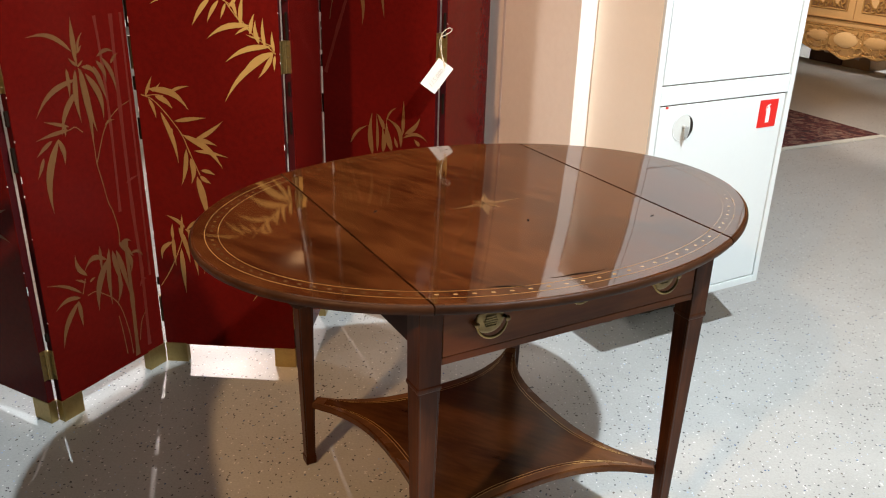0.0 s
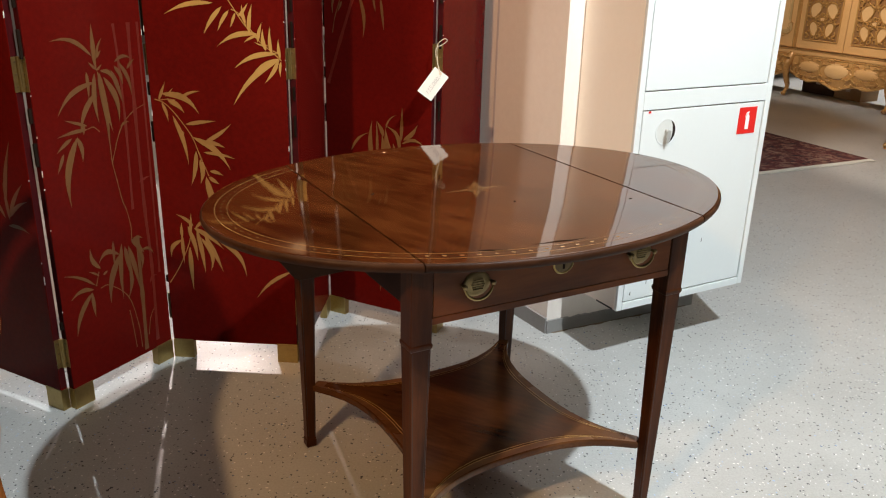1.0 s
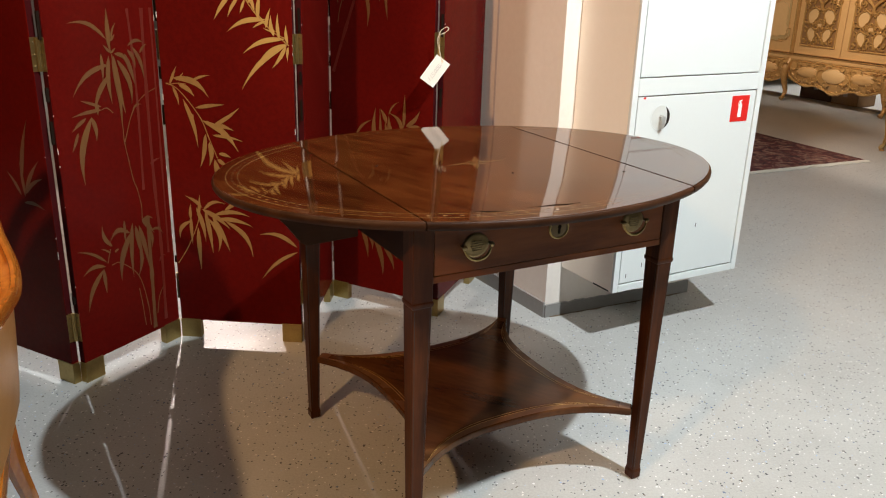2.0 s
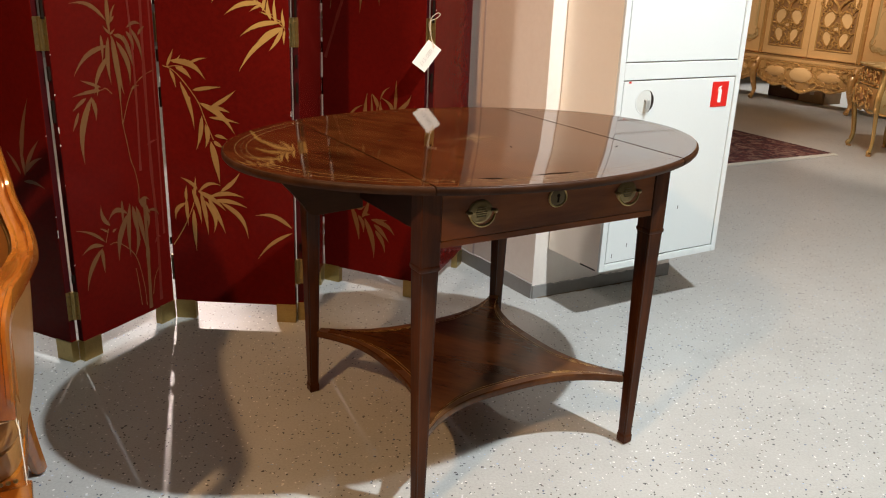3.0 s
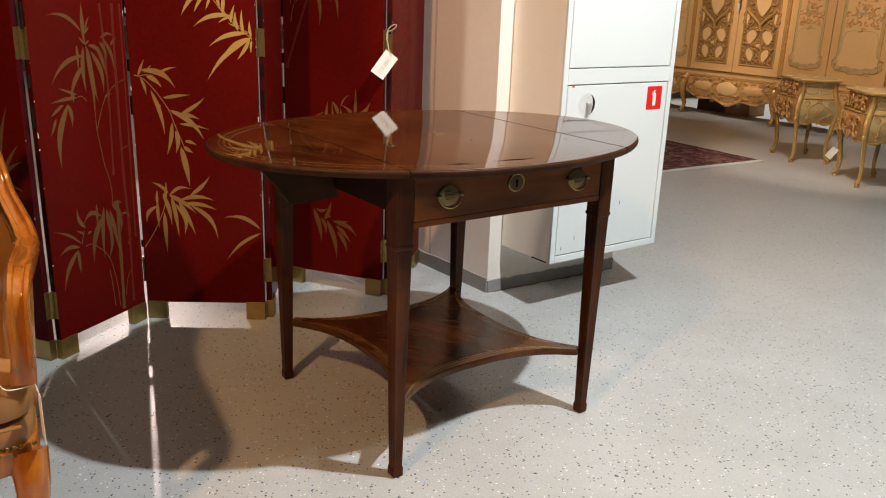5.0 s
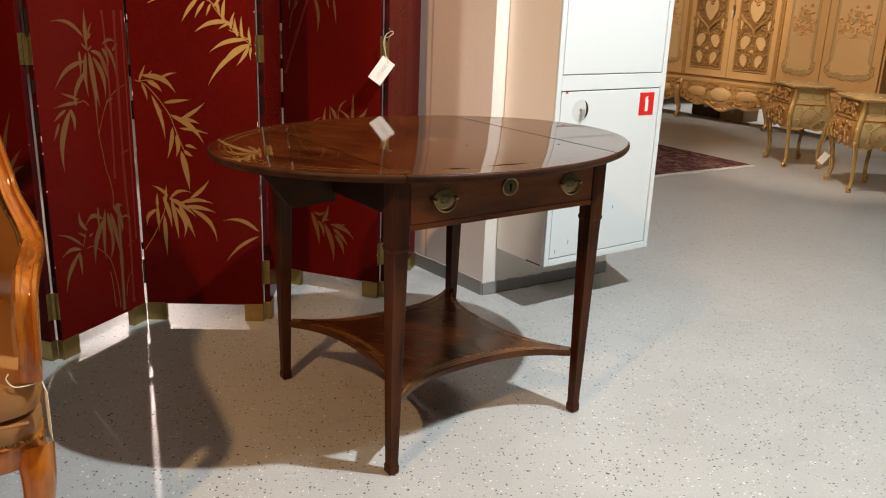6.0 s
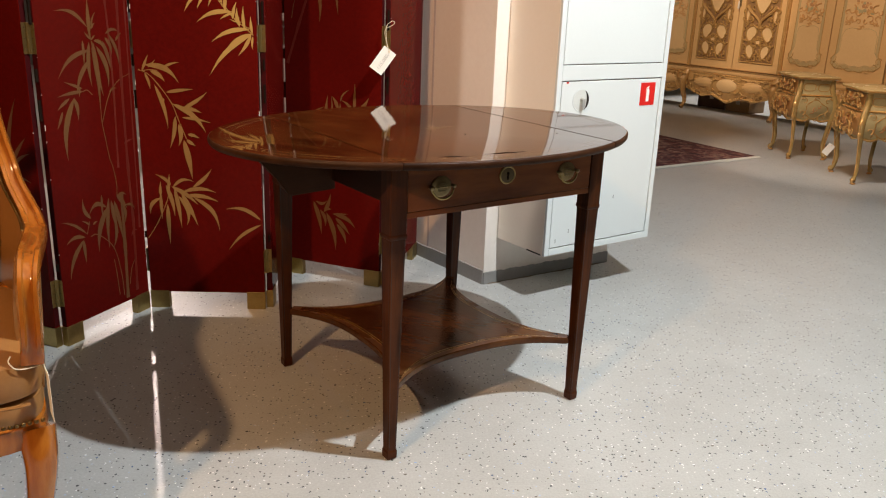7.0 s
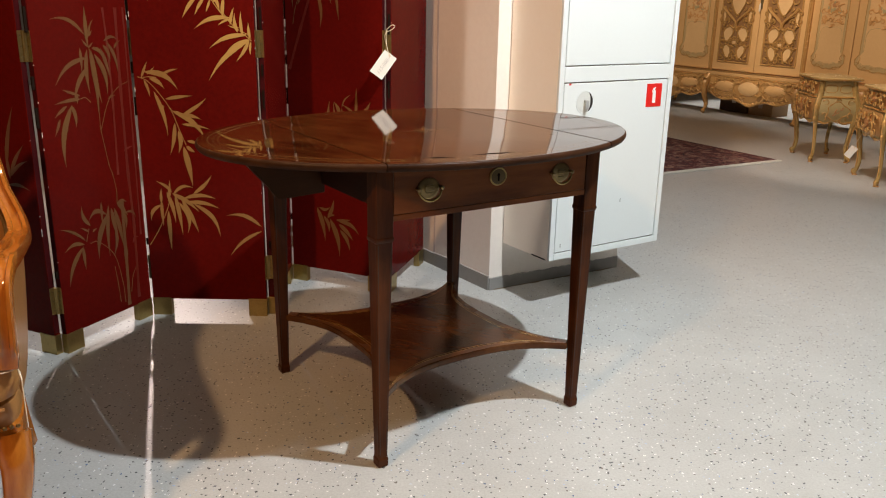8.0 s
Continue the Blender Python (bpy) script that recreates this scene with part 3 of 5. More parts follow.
spray(P2, [(25.8, 43.5, 30.1, 37.9, 20, 0.05), (24.5, 41.7, 27.1, 27.3, 20, 0.05), (22.2, 43.1, 21.1, 26.3, 18, -0.08), (23.2, 42, 25.3, 30.6, 20, -0.03), (21.7, 40.6, 16.9, 26.4, 25, -0.24),
           (21.2, 40.2, 13.8, 38.7, 19, -0.75), (19.3, 44.7, 19, 36.8, 11, 0), (24.2, 35.5, 22.2, 26, 16, 0.25), (25.8, 42.8, 30.1, 42.1, 11, 0.48), (29.3, 39.2, 33.3, 36.4, 11, 0.49), (28, 39.9, 28.4, 33.4, 16, 0.27)], GOLD_DARK)
spray(P2, [(14.2, 38.1, 11.9, 45.1, 16, 0.34), (13.5, 36.2, 10.2, 38.3, 7, -0.09), (14.8, 36, 16.6, 36.6, 8, 0.17), (11.8, 33.9, 2, 39.4, 10, -0.18), (11.2, 32.8, 3.5, 31.7, 15, -0.39),
           (10.5, 32.2, 4.3, 20.8, 19, -0.24), (10.3, 32.2, 10.6, 24.6, 14, 0.01)], GOLD_BROWN)
spray(P2, [(31, 59.3, 35.3, 60.3, 8, 0.11), (31.2, 28, 34.2, 29, 11, 0.82)], GOLD_FAINT)
for line in ([(24.4, 111), (30.3, 102.3), (39, 94.5)], [(30, 103.5), (34, 98.5), (38, 96.5)], [(25.5, 108), (28, 106.5), (29.5, 103.5)]):
    stalk(P3, line, 0.0024, GOLD)
for line in ([(1.6, 82.5), (4.5, 81.3), (7.7, 77.9), (11.6, 72.1), (13.4, 67), (15.8, 60.4)], [(2.8, 82.2), (5.4, 82.6), (7.6, 82.4)], [(1, 25.6), (4.5, 31.1), (7.7, 37.9), (9, 42)]):
    stalk(P3, line, 0.0026, GOLD_MID)
spray(P3, [(20.5, 109.5, 6.7, 105.7, 16, -0.2), (22.8, 108.6, 17.5, 101, 15, -0.1), (24.8, 107.7, 21.5, 102, 12, -0.1), (26.6, 107, 25, 103, 9, 0), (32.6, 101.6, 21.2, 97.4, 18, -0.28), (32.6, 101.3, 28.5, 99, 9, -0.1),
           (37.9, 96.4, 25.6, 91.4, 18, -0.25), (38.7, 95, 25, 81, 19, -0.2), (38.3, 95, 30, 89, 15, -0.2), (38.3, 94.6, 33.8, 88, 14, 0.1), (30.2, 101.6, 31.5, 109.4, 14, 0.1), (36.3, 96, 36.2, 103.6, 12, 0.1),
           (38.7, 95, 38.4, 100.3, 11, 0.1), (34.8, 97, 34.3, 103, 14, 0.2)], GOLD)
spray(P3, [(32.5, 99.3, 34, 104.7, 12, 0.1), (38.8, 94.2, 38.6, 90, 9, -0.1), (29.3, 104, 28.6, 109.3, 11, 0.1), (27.3, 106, 30.2, 109.8, 10, -0.1), (35.5, 98.5, 31.5, 99.5, 6, 0.2)], GOLD)
spray(P3, [(3.6, 84.1, 13.9, 78, 23, 0.42), (5.4, 82.3, 9.8, 78.7, 18, 0.25), (2.8, 82.2, 5.1, 87.5, 10, 0.02), (4.8, 83.3, 7.2, 85.9, 6, -0.06), (9.2, 83.2, 15.1, 85.1, 10, 0.16), (3.6, 81.6, 5, 76.1, 11, 0.12),
           (6.5, 77.9, 9.8, 63.4, 16, 0.12), (8.2, 73.3, 9.2, 72.3, 9, 0.7), (10.1, 75.5, 19, 76.7, 14, 0.04), (15, 70.2, 23.4, 76.2, 15, -0.09), (11.9, 71.8, 22.1, 62.1, 22, 0.26), (15, 70.5, 21.3, 68.9, 16, 0.15),
           (14.8, 67.4, 24.1, 65.7, 12, 0.09), (12.6, 67.8, 10.2, 57.2, 16, 0.1), (13.6, 65.3, 12.9, 57.8, 18, 0.23), (16.3, 61.9, 20.1, 60.6, 13, 0.14)], GOLD_MID)
spray(P3, [(15.8, 60.1, 18.7, 58.1, 15, -0.07), (14.9, 60, 17, 46.6, 24, 0.04), (10.2, 43.6, 17.5, 45.4, 14, 0.49), (17.1, 43.9, 23.5, 50.6, 16, -0.14), (13.7, 42.3, 24.7, 41.8, 17, 0.25), (14.7, 41, 25.5, 38.7, 17, 0.17),
           (16.9, 40.5, 24.7, 28.4, 19, 0.37), (9.9, 43.9, 18.5, 37.4, 19, 0.15), (13, 41.8, 18, 30.2, 19, 0.06), (11.9, 40.9, 13.6, 30, 19, 0.41), (10.8, 43.6, 12.5, 29.4, 17, 0.04), (8.1, 44.4, 10.3, 33.3, 17, 0.11)], GOLD_MID)
spray(P3, [(8.7, 41.6, 9.4, 48.5, 11, 0), (9.9, 44.5, 4.7, 47.9, 13, -0.17), (6.1, 41.5, 6.2, 32.2, 13, -0.02), (6, 40, 2.7, 33.9, 16, -0.45), (6.1, 40.6, 6.4, 45.6, 11, 0.07), (8.2, 37.9, 8.4, 23.6, 17, -0.01),
           (39.6, 32.8, 27.5, 35.8, 17, -0.37), (39.7, 31.3, 28.4, 21.3, 14, -0.2)], GOLD_MID)
spray(P5, [(10.3, 61.2, 17.7, 67.5, 11, 0.3), (18.6, 58.4, 18.8, 71.9, 21, 0.15), (20.3, 59.9, 20, 71.8, 12, -0.04), (22.8, 67.2, 20.2, 71.8, 17, -0.14), (22.4, 59.9, 22, 67.9, 19, -0.12), (23.6, 69.9, 27.8, 74.5, 7, 0.33),
           (25.6, 60.7, 23.8, 69.8, 25, 0.14), (28.8, 62.3, 22.8, 70.4, 18, -0.54), (27.6, 62.1, 26.4, 65.5, 12, 0.04), (29.4, 66.3, 29.7, 77.2, 14, -0.01), (30.2, 66.8, 35.2, 72.7, 18, -0.22), (29.6, 65.6, 38, 64.8, 13, 0.49), (35.3, 63.7, 33.4, 65.5, 14, -0.08)], GOLD_DIM)
spray(P5, [(16.6, 27, 19.3, 34.7, 19, -0.13), (12, 30.9, 15.1, 17.9, 23, 0.13), (14.9, 27.9, 16.8, 21.3, 18, 0.32), (16.6, 28.5, 19.8, 28.7, 14, -0.05), (17.6, 27.1, 21.2, 12.3, 25, 0.18), (20.3, 26.8, 27, 27.7, 13, -0.07),
           (21.5, 26.5, 29.9, 21.8, 20, 0.34), (21.5, 25.4, 27.5, 19.4, 20, 0.12), (22, 23.2, 25.8, 15.3, 20, 0.24), (13, 31, 17.9, 32.3, 15, -0.52)], GOLD_BROWN)
spray(P5, [(13.8, 111, 14.8, 98, 16, 0.2), (21.7, 110.3, 22.8, 100.7, 11, 0.02), (19, 110.8, 19.9, 106.2, 9, -0.02), (4.6, 110.7, 4, 104.8, 9, -0.16), (7.4, 108.8, 5.9, 105.5, 9, -0.02)], GOLD_DARK)
stalk(P5, [(11.6, 110), (6.7, 97), (1.6, 82.6)], 0.011, GOLD_FAINT)
stalk(P5, [(6.9, 109.8), (4.7, 103.9), (3.7, 98.9)], 0.0026, GOLD_DARK)
spray(P1, [(28.7, 58, 34.7, 76.5, 19, 0.1), (29.9, 56.4, 37, 65.5, 16, 0.1), (29.7, 55.5, 38, 60.7, 14, 0.2), (28.7, 53, 37, 51.8, 13, 0.2), (29.6, 54.7, 29, 64.6, 15, 0), (28, 55, 23, 61, 14, -0.1)], GOLD_DARK)

# ---- oval drop leaf table ----
TABLE = pose(0.0976, 1.608, 0, 0, 0, 30.2)
TOP, A_AX, B_AX, LEAF_X = 0.752, 0.597, 0.434, 0.318
TOP_X, TOP_Y = -0.002, -0.001
table = thing("drop_leaf_table", TABLE, "polished mahogany oval drop-leaf table with inlay and undershelf", "table")


def top_outline(kind, inset):
    """The outline of the middle board or of a raised leaf, drawn in by inset."""
    a, b, n = A_AX - inset, B_AX - inset, 28
    if kind == "middle":
        c = LEAF_X - 0.0006 - inset * 0.12
        xs = [-c + 2 * c * i / n for i in range(n + 1)]
        return [(x, -b * math.sqrt(1 - (x / a) ** 2)) for x in xs] + [(x, b * math.sqrt(1 - (x / a) ** 2)) for x in reversed(xs)]
    c = LEAF_X + (0.0030 if kind == "right" else 0.0012) + inset * 0.12
    end = math.acos(c / a)
    pts = [(a * math.cos(t), b * math.sin(t)) for t in (-end + 2 * end * i / (2 * n) for i in range(2 * n + 1))]
    return pts if kind == "right" else [(-x, y) for x, y in reversed(pts)]


def top_piece(kind, name):
    rings = []
    for inset, z in ((0.010, TOP - 0.019), (0.004, TOP - 0.0175), (0.0008, TOP - 0.013), (0.0, TOP - 0.008), (0.0012, TOP - 0.0035), (0.0045, TOP - 0.0008), (0.009, TOP)):
        rings.append([(x + TOP_X, y + TOP_Y, z) for x, y in top_outline(kind, inset)])
    ob = part(name, loft(rings), MAHOGANY_LEAF if kind == "left" else MAHOGANY, table, smooth=True)
    ob.data.materials.append(RIM)
    for p in ob.data.polygons:
        p.material_index = 0 if p.normal.z > 0.93 else 1
    return ob


middle = top_piece("middle", "tabletop")
leaves = [top_piece("left", "drop_leaf"), top_piece("right", "drop_leaf")]


def oval_line(inset, width, parent, t0, t1):
    """A thin boxwood line that follows the oval's edge between two angles."""
    rows = []
    for i in range(71):
        t = t0 + (t1 - t0) * i / 70
        rows.append([((A_AX - inset - w) * math.cos(t) + TOP_X, (B_AX - inset - w) * math.sin(t) + TOP_Y, z) for w, z in ((0, TOP - 0.0004), (0, TOP + 0.0002), (width, TOP + 0.0002), (width, TOP - 0.0004))])
    return part("inlay_line", loft(rows), INLAY, parent, "pale boxwood inlay line")


for inset in (0.028, 0.052):
    e = math.acos(LEAF_X / (A_AX - inset)) + 0.002
    oval_line(inset, 0.0016, middle, math.pi + e, 2 * math.pi - e)
    oval_line(inset, 0.0016, leaves[0], math.pi - e, math.pi + e)
    oval_line(inset, 0.0016, leaves[1], -e, e)
dot = bpy.data.meshes.new("inlay_dot")
bm = lathe([(0.0036, 0.0), (0.0035, 0.0002)], sides=10)
bm.to_mesh(dot)
bm.free()
dot.materials.append(INLAY_DOT)
# Browner dots for the left leaf and the back half.
brown_dot = dot.copy()
brown_dot.materials.clear()
brown_dot.materials.append(INLAY_BROWN)
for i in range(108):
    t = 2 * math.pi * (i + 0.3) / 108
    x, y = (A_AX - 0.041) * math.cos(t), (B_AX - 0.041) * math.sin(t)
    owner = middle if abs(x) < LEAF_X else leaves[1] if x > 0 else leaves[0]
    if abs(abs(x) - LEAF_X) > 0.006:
        share("inlay_dot", brown_dot if owner is leaves[0] or y > 0 else dot, owner, pose(x + TOP_X, y + TOP_Y, TOP, 0, 0, math.degrees(t)) @ Matrix.Diagonal((0.8, 1.2, 1, 1)))
bm = bmesh.new()
for ang, length, w in ((0, 0.082, 0.013), (180, 0.080, 0.013), (62, 0.068, 0.019), (242, 0.066, 0.019), (120, 0.034, 0.010), (300, 0.036, 0.010), (30, 0.030, 0.009), (210, 0.030, 0.009)):
    m = pose(-0.006, -0.004, TOP + 0.0003 + ang * 1e-7, 0, 0, ang)
    for side in (-1, 1):
        bm.faces.new([bm.verts.new(m @ Vector(p)) for p in ((0, side * 0.0004, 0), (0.018, side * w / 2, 0), (length, side * 0.0002, 0), (0.018, side * 0.0006, 0))][::side])
part("inlay_star", bm, INLAY_STAR, middle, "pale inlaid star")

# a lifted crack in the veneer near the front edge, and old knocks
for x0, x1, lift in ((-0.100, 0.012, 0.0), (-0.215, -0.155, -0.022)):
    crack = [(x, -0.372 + 0.9 * (x - 0.02) ** 2 + lift + 0.0012 * math.sin(x * 90), TOP) for x in (x0 + (x1 - x0) * i / 20 for i in range(21))]
    part("veneer_crack", tube(crack, lambda t: 0.0005 + 0.0015 * math.sin(math.pi * t) ** 2, sides=5), GAP, middle, "dark lifted crack in the veneer")
for x, y, a in ((0.262, -0.205, 20), (0.02, -0.12, 60), (-0.23, 0.05, 40)):
    part("knock", turned(lathe([(0.0055, 0), (0.004, 0.0005)], sides=9), pose(x, y, TOP, 0, 0, a) @ Matrix.Diagonal((1.3, 0.45, 1, 1))), GAP, middle, "small dark dent")

# legs
LEG = 0.3025


def leg(x, y):
    rings = []
    for z, hw in ((0.0, 0.0105), (0.004, 0.0135), (0.020, 0.0138), (0.026, 0.0120), (0.03, 0.0120), (0.566, 0.0205), (0.568, 0.0217), (0.572, 0.0225), (0.576, 0.0224), (0.578, 0.0214), (0.733, 0.0220)):
        rings.append([(x + sx * hw, y + sy * hw, z) for sx, sy in ((-1, -1), (1, -1), (1, 1), (-1, 1))])
    bm = loft(rings)
    bmesh.ops.bevel(bm, geom=[e for e in bm.edges if abs(e.verts[0].co.z - e.verts[1].co.z) > 0.01], offset=0.0012, segments=1, affect="EDGES")
    ob = part("leg", bm, MAHOGANY_Z, table)
    bm = bmesh.new()
    for dx, dy in ((0, -1), (0, 1), (-1, 0), (1, 0)):
        for off in (-1, 1):
            quad = []
            for z, hw in ((0.034, 0.0121), (0.562, 0.0205)):
                for k in (0, 1):
                    u = off * (hw - 0.0035 - 0.0011 * k)
                    quad.append((x + (dx * (hw + 0.0003) if dx else u), y + (dy * (hw + 0.0003) if dy else u), z))
            bm.faces.new([bm.verts.new(quad[i]) for i in (0, 1, 3, 2)])
    part("stringing", bm, EBONY, ob, "fine dark inlaid line")
    return ob


for sx in (-1, 1):
    for sy in (-1, 1):
        leg(sx * LEG, sy * LEG)

# frame and drawer
for y, nm in ((-1, "front_rail"), (1, "back_apron")):
    if y < 0:
        part(nm, box(-LEG + 0.021, LEG - 0.021, -LEG - 0.019, -LEG + 0.02, 0.612, 0.626, 0.001), MAHOGANY_X, table)
    else:
        part(nm, box(-LEG + 0.021, LEG - 0.021, LEG - 0.004, LEG + 0.018, 0.612, 0.733), MAHOGANY_X, table)
drawer = part("drawer", box(-LEG + 0.0232, LEG - 0.0232, -LEG - 0.0195, -LEG, 0.6272, 0.730, 0.0008), MAHOGANY_X, table)
# Dark block behind the front gives the drawer's gap its shade.
part("drawer_gap", box(-LEG + 0.0215, LEG - 0.0215, -LEG - 0.012, -LEG + 0.008, 0.625, 0.733), GAP, table, "dark block for the shade round the drawer")
part("drawer_box", box(-LEG + 0.03, LEG - 0.03, -LEG + 0.009, LEG - 0.03, 0.632, 0.72), SHADED_WOOD, table)


def ellipse_disc(rx, rz, depth, sides=28, dome=0.5):
    rings = []
    for f, d in ((1, 0), (1, 0.35), (0.9, 0.75), (0.8, 0.8), (0.4, 0.8 + dome * 0.6), (0.05, 0.8 + dome)):
        rings.append([(rx * f * math.cos(a), -depth * d, rz * f * math.sin(a)) for a in (2 * math.pi * k / sides for k in range(sides))])
    return loft(rings)


FRONT = -LEG - 0.0195
for hx in (-0.193, 0.193):
    m = pose(hx + 0.002, FRONT, 0.678)
    plate = part("handle_plate", turned(ellipse_disc(0.0285, 0.0245, 0.004, dome=0.9), m), BRASS_DARK, drawer, "oval stamped brass handle plate", True)
    bm = bmesh.new()
    for k in range(-2, 3):
        join(bm, turned(box(-0.014 + abs(k) * 0.002, 0.014 - abs(k) * 0.002, -0.0082, -0.004, -0.0006, 0.0006), m @ pose(0, 0, k * 0.0045)))
    part("stamped_rib", bm, BRASS_DARK, plate)
    arc = [(0.030 * math.cos(t), -0.009 - 0.004 * math.sin(-t), 0.001 + 0.0275 * math.sin(t)) for t in (math.pi + math.pi * i / 18 for i in range(19))]
    part("bail", turned(tube(arc, lambda t: 0.0017 + 0.0012 * math.sin(math.pi * t), sides=8, up=(0, 1, 0)), m), BRASS, plate, "brass swing bail", True)
    for sx in (-1, 1):
        part("post", turned(lathe([(0.003, 0), (0.003, 0.009), (0.005, 0.010), (0.005, 0.013), (0.002, 0.0155)], sides=10), m @ pose(sx * 0.030, 0, 0.001, 90)), BRASS_DARK, plate, smooth=True)
m = pose(0.002, FRONT, 0.687)
esc = part("keyhole_plate", turned(ellipse_disc(0.0225, 0.020, 0.0035, dome=0.1), m), KEYPLATE, drawer, "oval dark keyhole plate", True)
part("rim", turned(tube([(0.0225 * math.cos(t), -0.002, 0.020 * math.sin(t)) for t in (2 * math.pi * i / 36 for i in range(37))], 0.0022, up=(0, 1, 0), cap=False), m), BRASS, esc, smooth=True)
bm = turned(lathe([(0.0042, 0), (0.0042, 0.0006)], sides=12), m @ pose(0, -0.0036, 0.004, 90))
box(-0.0024, 0.0024, -0.0044, -0.0034, -0.011, 0.005, bm=(kb := bmesh.new()))
join(bm, turned(kb, m))
part("keyhole", bm, GAP, esc, "dark keyhole")

# sides with swung-out fly brackets that hold the leaves
BRACKET = [(0, 0.733), (0.205, 0.733), (0.204, 0.722), (0.188, 0.702), (0.170, 0.682), (0.152, 0.662), (0.138, 0.643), (0.126, 0.626), (0.114, 0.619), (0, 0.625)]
for sx in (-1, 1):
    x0, x1 = sorted((sx * (LEG - 0.006), sx * (LEG + 0.010)))
    part("side_apron", box(x0, x1, -LEG + 0.021, LEG - 0.021, 0.646, 0.733), SHADED_WOOD, table)
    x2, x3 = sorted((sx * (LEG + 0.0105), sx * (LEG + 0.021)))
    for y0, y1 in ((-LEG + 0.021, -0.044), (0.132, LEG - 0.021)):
        part("apron_block", box(x2, x3, *sorted((-sx * y0, -sx * y1)), 0.649, 0.733, 0.0008), SHADED_WOOD, table)
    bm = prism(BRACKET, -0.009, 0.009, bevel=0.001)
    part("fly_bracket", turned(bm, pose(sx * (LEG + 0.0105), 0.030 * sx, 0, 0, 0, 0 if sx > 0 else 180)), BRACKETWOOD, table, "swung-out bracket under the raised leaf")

# undershelf with four hollow sides
SHELF = 0.190


def shelf_outline(inset):
    c, cut, mid = 0.302, 0.022, 0.214
    pts = []
    for k in range(4):
        ang = k * math.pi / 2
        n = 14
        for i in range(n + 1):
            t = i / n
            x = -(c - cut) + 2 * (c - cut) * t
            y = -(mid + (c - 0.004 - mid) * abs(2 * t - 1) ** 2.8) + inset
            x *= 1 - inset / 0.3
            pts.append((x * math.cos(ang) - y * math.sin(ang), x * math.sin(ang) + y * math.cos(ang)))
    return pts


rings = [[(x, y, z) for x, y in shelf_outline(i)] for i, z in ((0.003, SHELF - 0.018), (0.0, SHELF - 0.015), (0.0, SHELF - 0.003), (0.002, SHELF))]
shelf = part("undershelf", loft(rings), SHELFWOOD, table, "mahogany undershelf with hollow sides")
a, b = shelf_outline(0.0035), shelf_outline(0.022)
bm = bmesh.new()
for i in range(len(a)):
    j = (i + 1) % len(a)
    bm.faces.new([bm.verts.new((*p, SHELF + 0.0002)) for p in (a[i], a[j], b[j], b[i])])
part("crossbanding", bm, BANDING, shelf, "lighter crossbanded edge of the undershelf")
for inset in (0.022, 0.029):
    a, b = shelf_outline(inset), shelf_outline(inset + 0.0016)
    bm = bmesh.new()
    for i in range(len(a)):
        j = (i + 1) % len(a)
        if i % 15 != 14:
            bm.faces.new([bm.verts.new((*p, SHELF + 0.0003)) for p in (a[i], a[j], b[j], b[i])])
    part("inlay_line", bm, SHELF_LINE, shelf, "pale boxwood inlay line")

# ---- fire cabinet on the wall ----
CAB = pose(0.560, 2.243, 0, 0, 0, 30.4)
CW, CD, CZ0, CZ1, CSPLIT = 0.558, 0.262, 0.187, 1.487, 0.822
cabinet = thing("fire_cabinet", CAB, "white metal fire cabinet with two doors and red sign", "cabinet")
body = part("body", box(0, CW, 0.0, CD, CZ0, CZ1, 0.002), CABINET_WARM_LIT, cabinet, "cabinet box, cream from warm lamp light in its colour")


def steel_door(z0, z1, name):
    d = part(name, box(0.026, CW - 0.026, -0.010, -0.003, z0, z1, 0.002), CABINET_WHITE, cabinet)
    # Grey sheet behind the door colours its gap as shaded.
    part("door_gap", box(0.022, CW - 0.022, -0.0035, -0.0008, z0 - 0.004, z1 + 0.004), PLINTH, d, "grey sheet for the shade round the door")
    return d


def frame_bar(x0, x1, z0, z1):
    part("frame_bar", box(x0, x1, -0.012, -0.0005, z0, z1, 0.0015), CABINET_WHITE, cabinet)


frame_bar(0.0, 0.0215, CZ0, CZ1)
frame_bar(CW - 0.0215, CW, CZ0, CZ1)
frame_bar(0.022, CW - 0.022, CZ0, CZ0 + 0.024)
frame_bar(0.022, CW - 0.022, CSPLIT, CSPLIT + 0.052)
frame_bar(0.022, CW - 0.022, CZ1 - 0.03, CZ1)
low = steel_door(CZ0 + 0.028, CSPLIT - 0.004, "lower_door")
steel_door(CSPLIT + 0.056, CZ1 - 0.034, "upper_door")

# round lock recess with a key
LOCK = Vector((0.122, -0.0102, 0.752))
ring = part("lock_recess", turned(lathe([(0.0405, 0), (0.0405, 0.0012), (0.038, 0.0014), (0.037, 0.0004)], sides=32), pose(*LOCK, 90)), CABINET_WHITE, low, smooth=True)
part("recess_plate", turned(lathe([(0.038, 0.0), (0.038, 0.0004)], sides=32), pose(LOCK.x, LOCK.y - 0.0002, LOCK.z, 90)), LOCK_GREY, ring, "grey plate in the round recess")
# Flat dark crescent: the recess rim's shadow as a shape.
shade = [(0.0375 * math.cos(t), 0.0375 * math.sin(t)) for t in (-1.15 + 2.3 * i / 14 for i in range(15))] + [(0.0375 * math.cos(t) - 0.011 * math.cos(t * 1.36), 0.0375 * math.sin(t)) for t in (1.15 - 2.3 * i / 14 for i in range(1, 14))]
part("recess_shade", turned(slab(shade, 0, 0.0004), pose(LOCK.x, LOCK.y - 0.0007, LOCK.z, 90)), EBONY, ring, "dark crescent for the shade inside the recess")
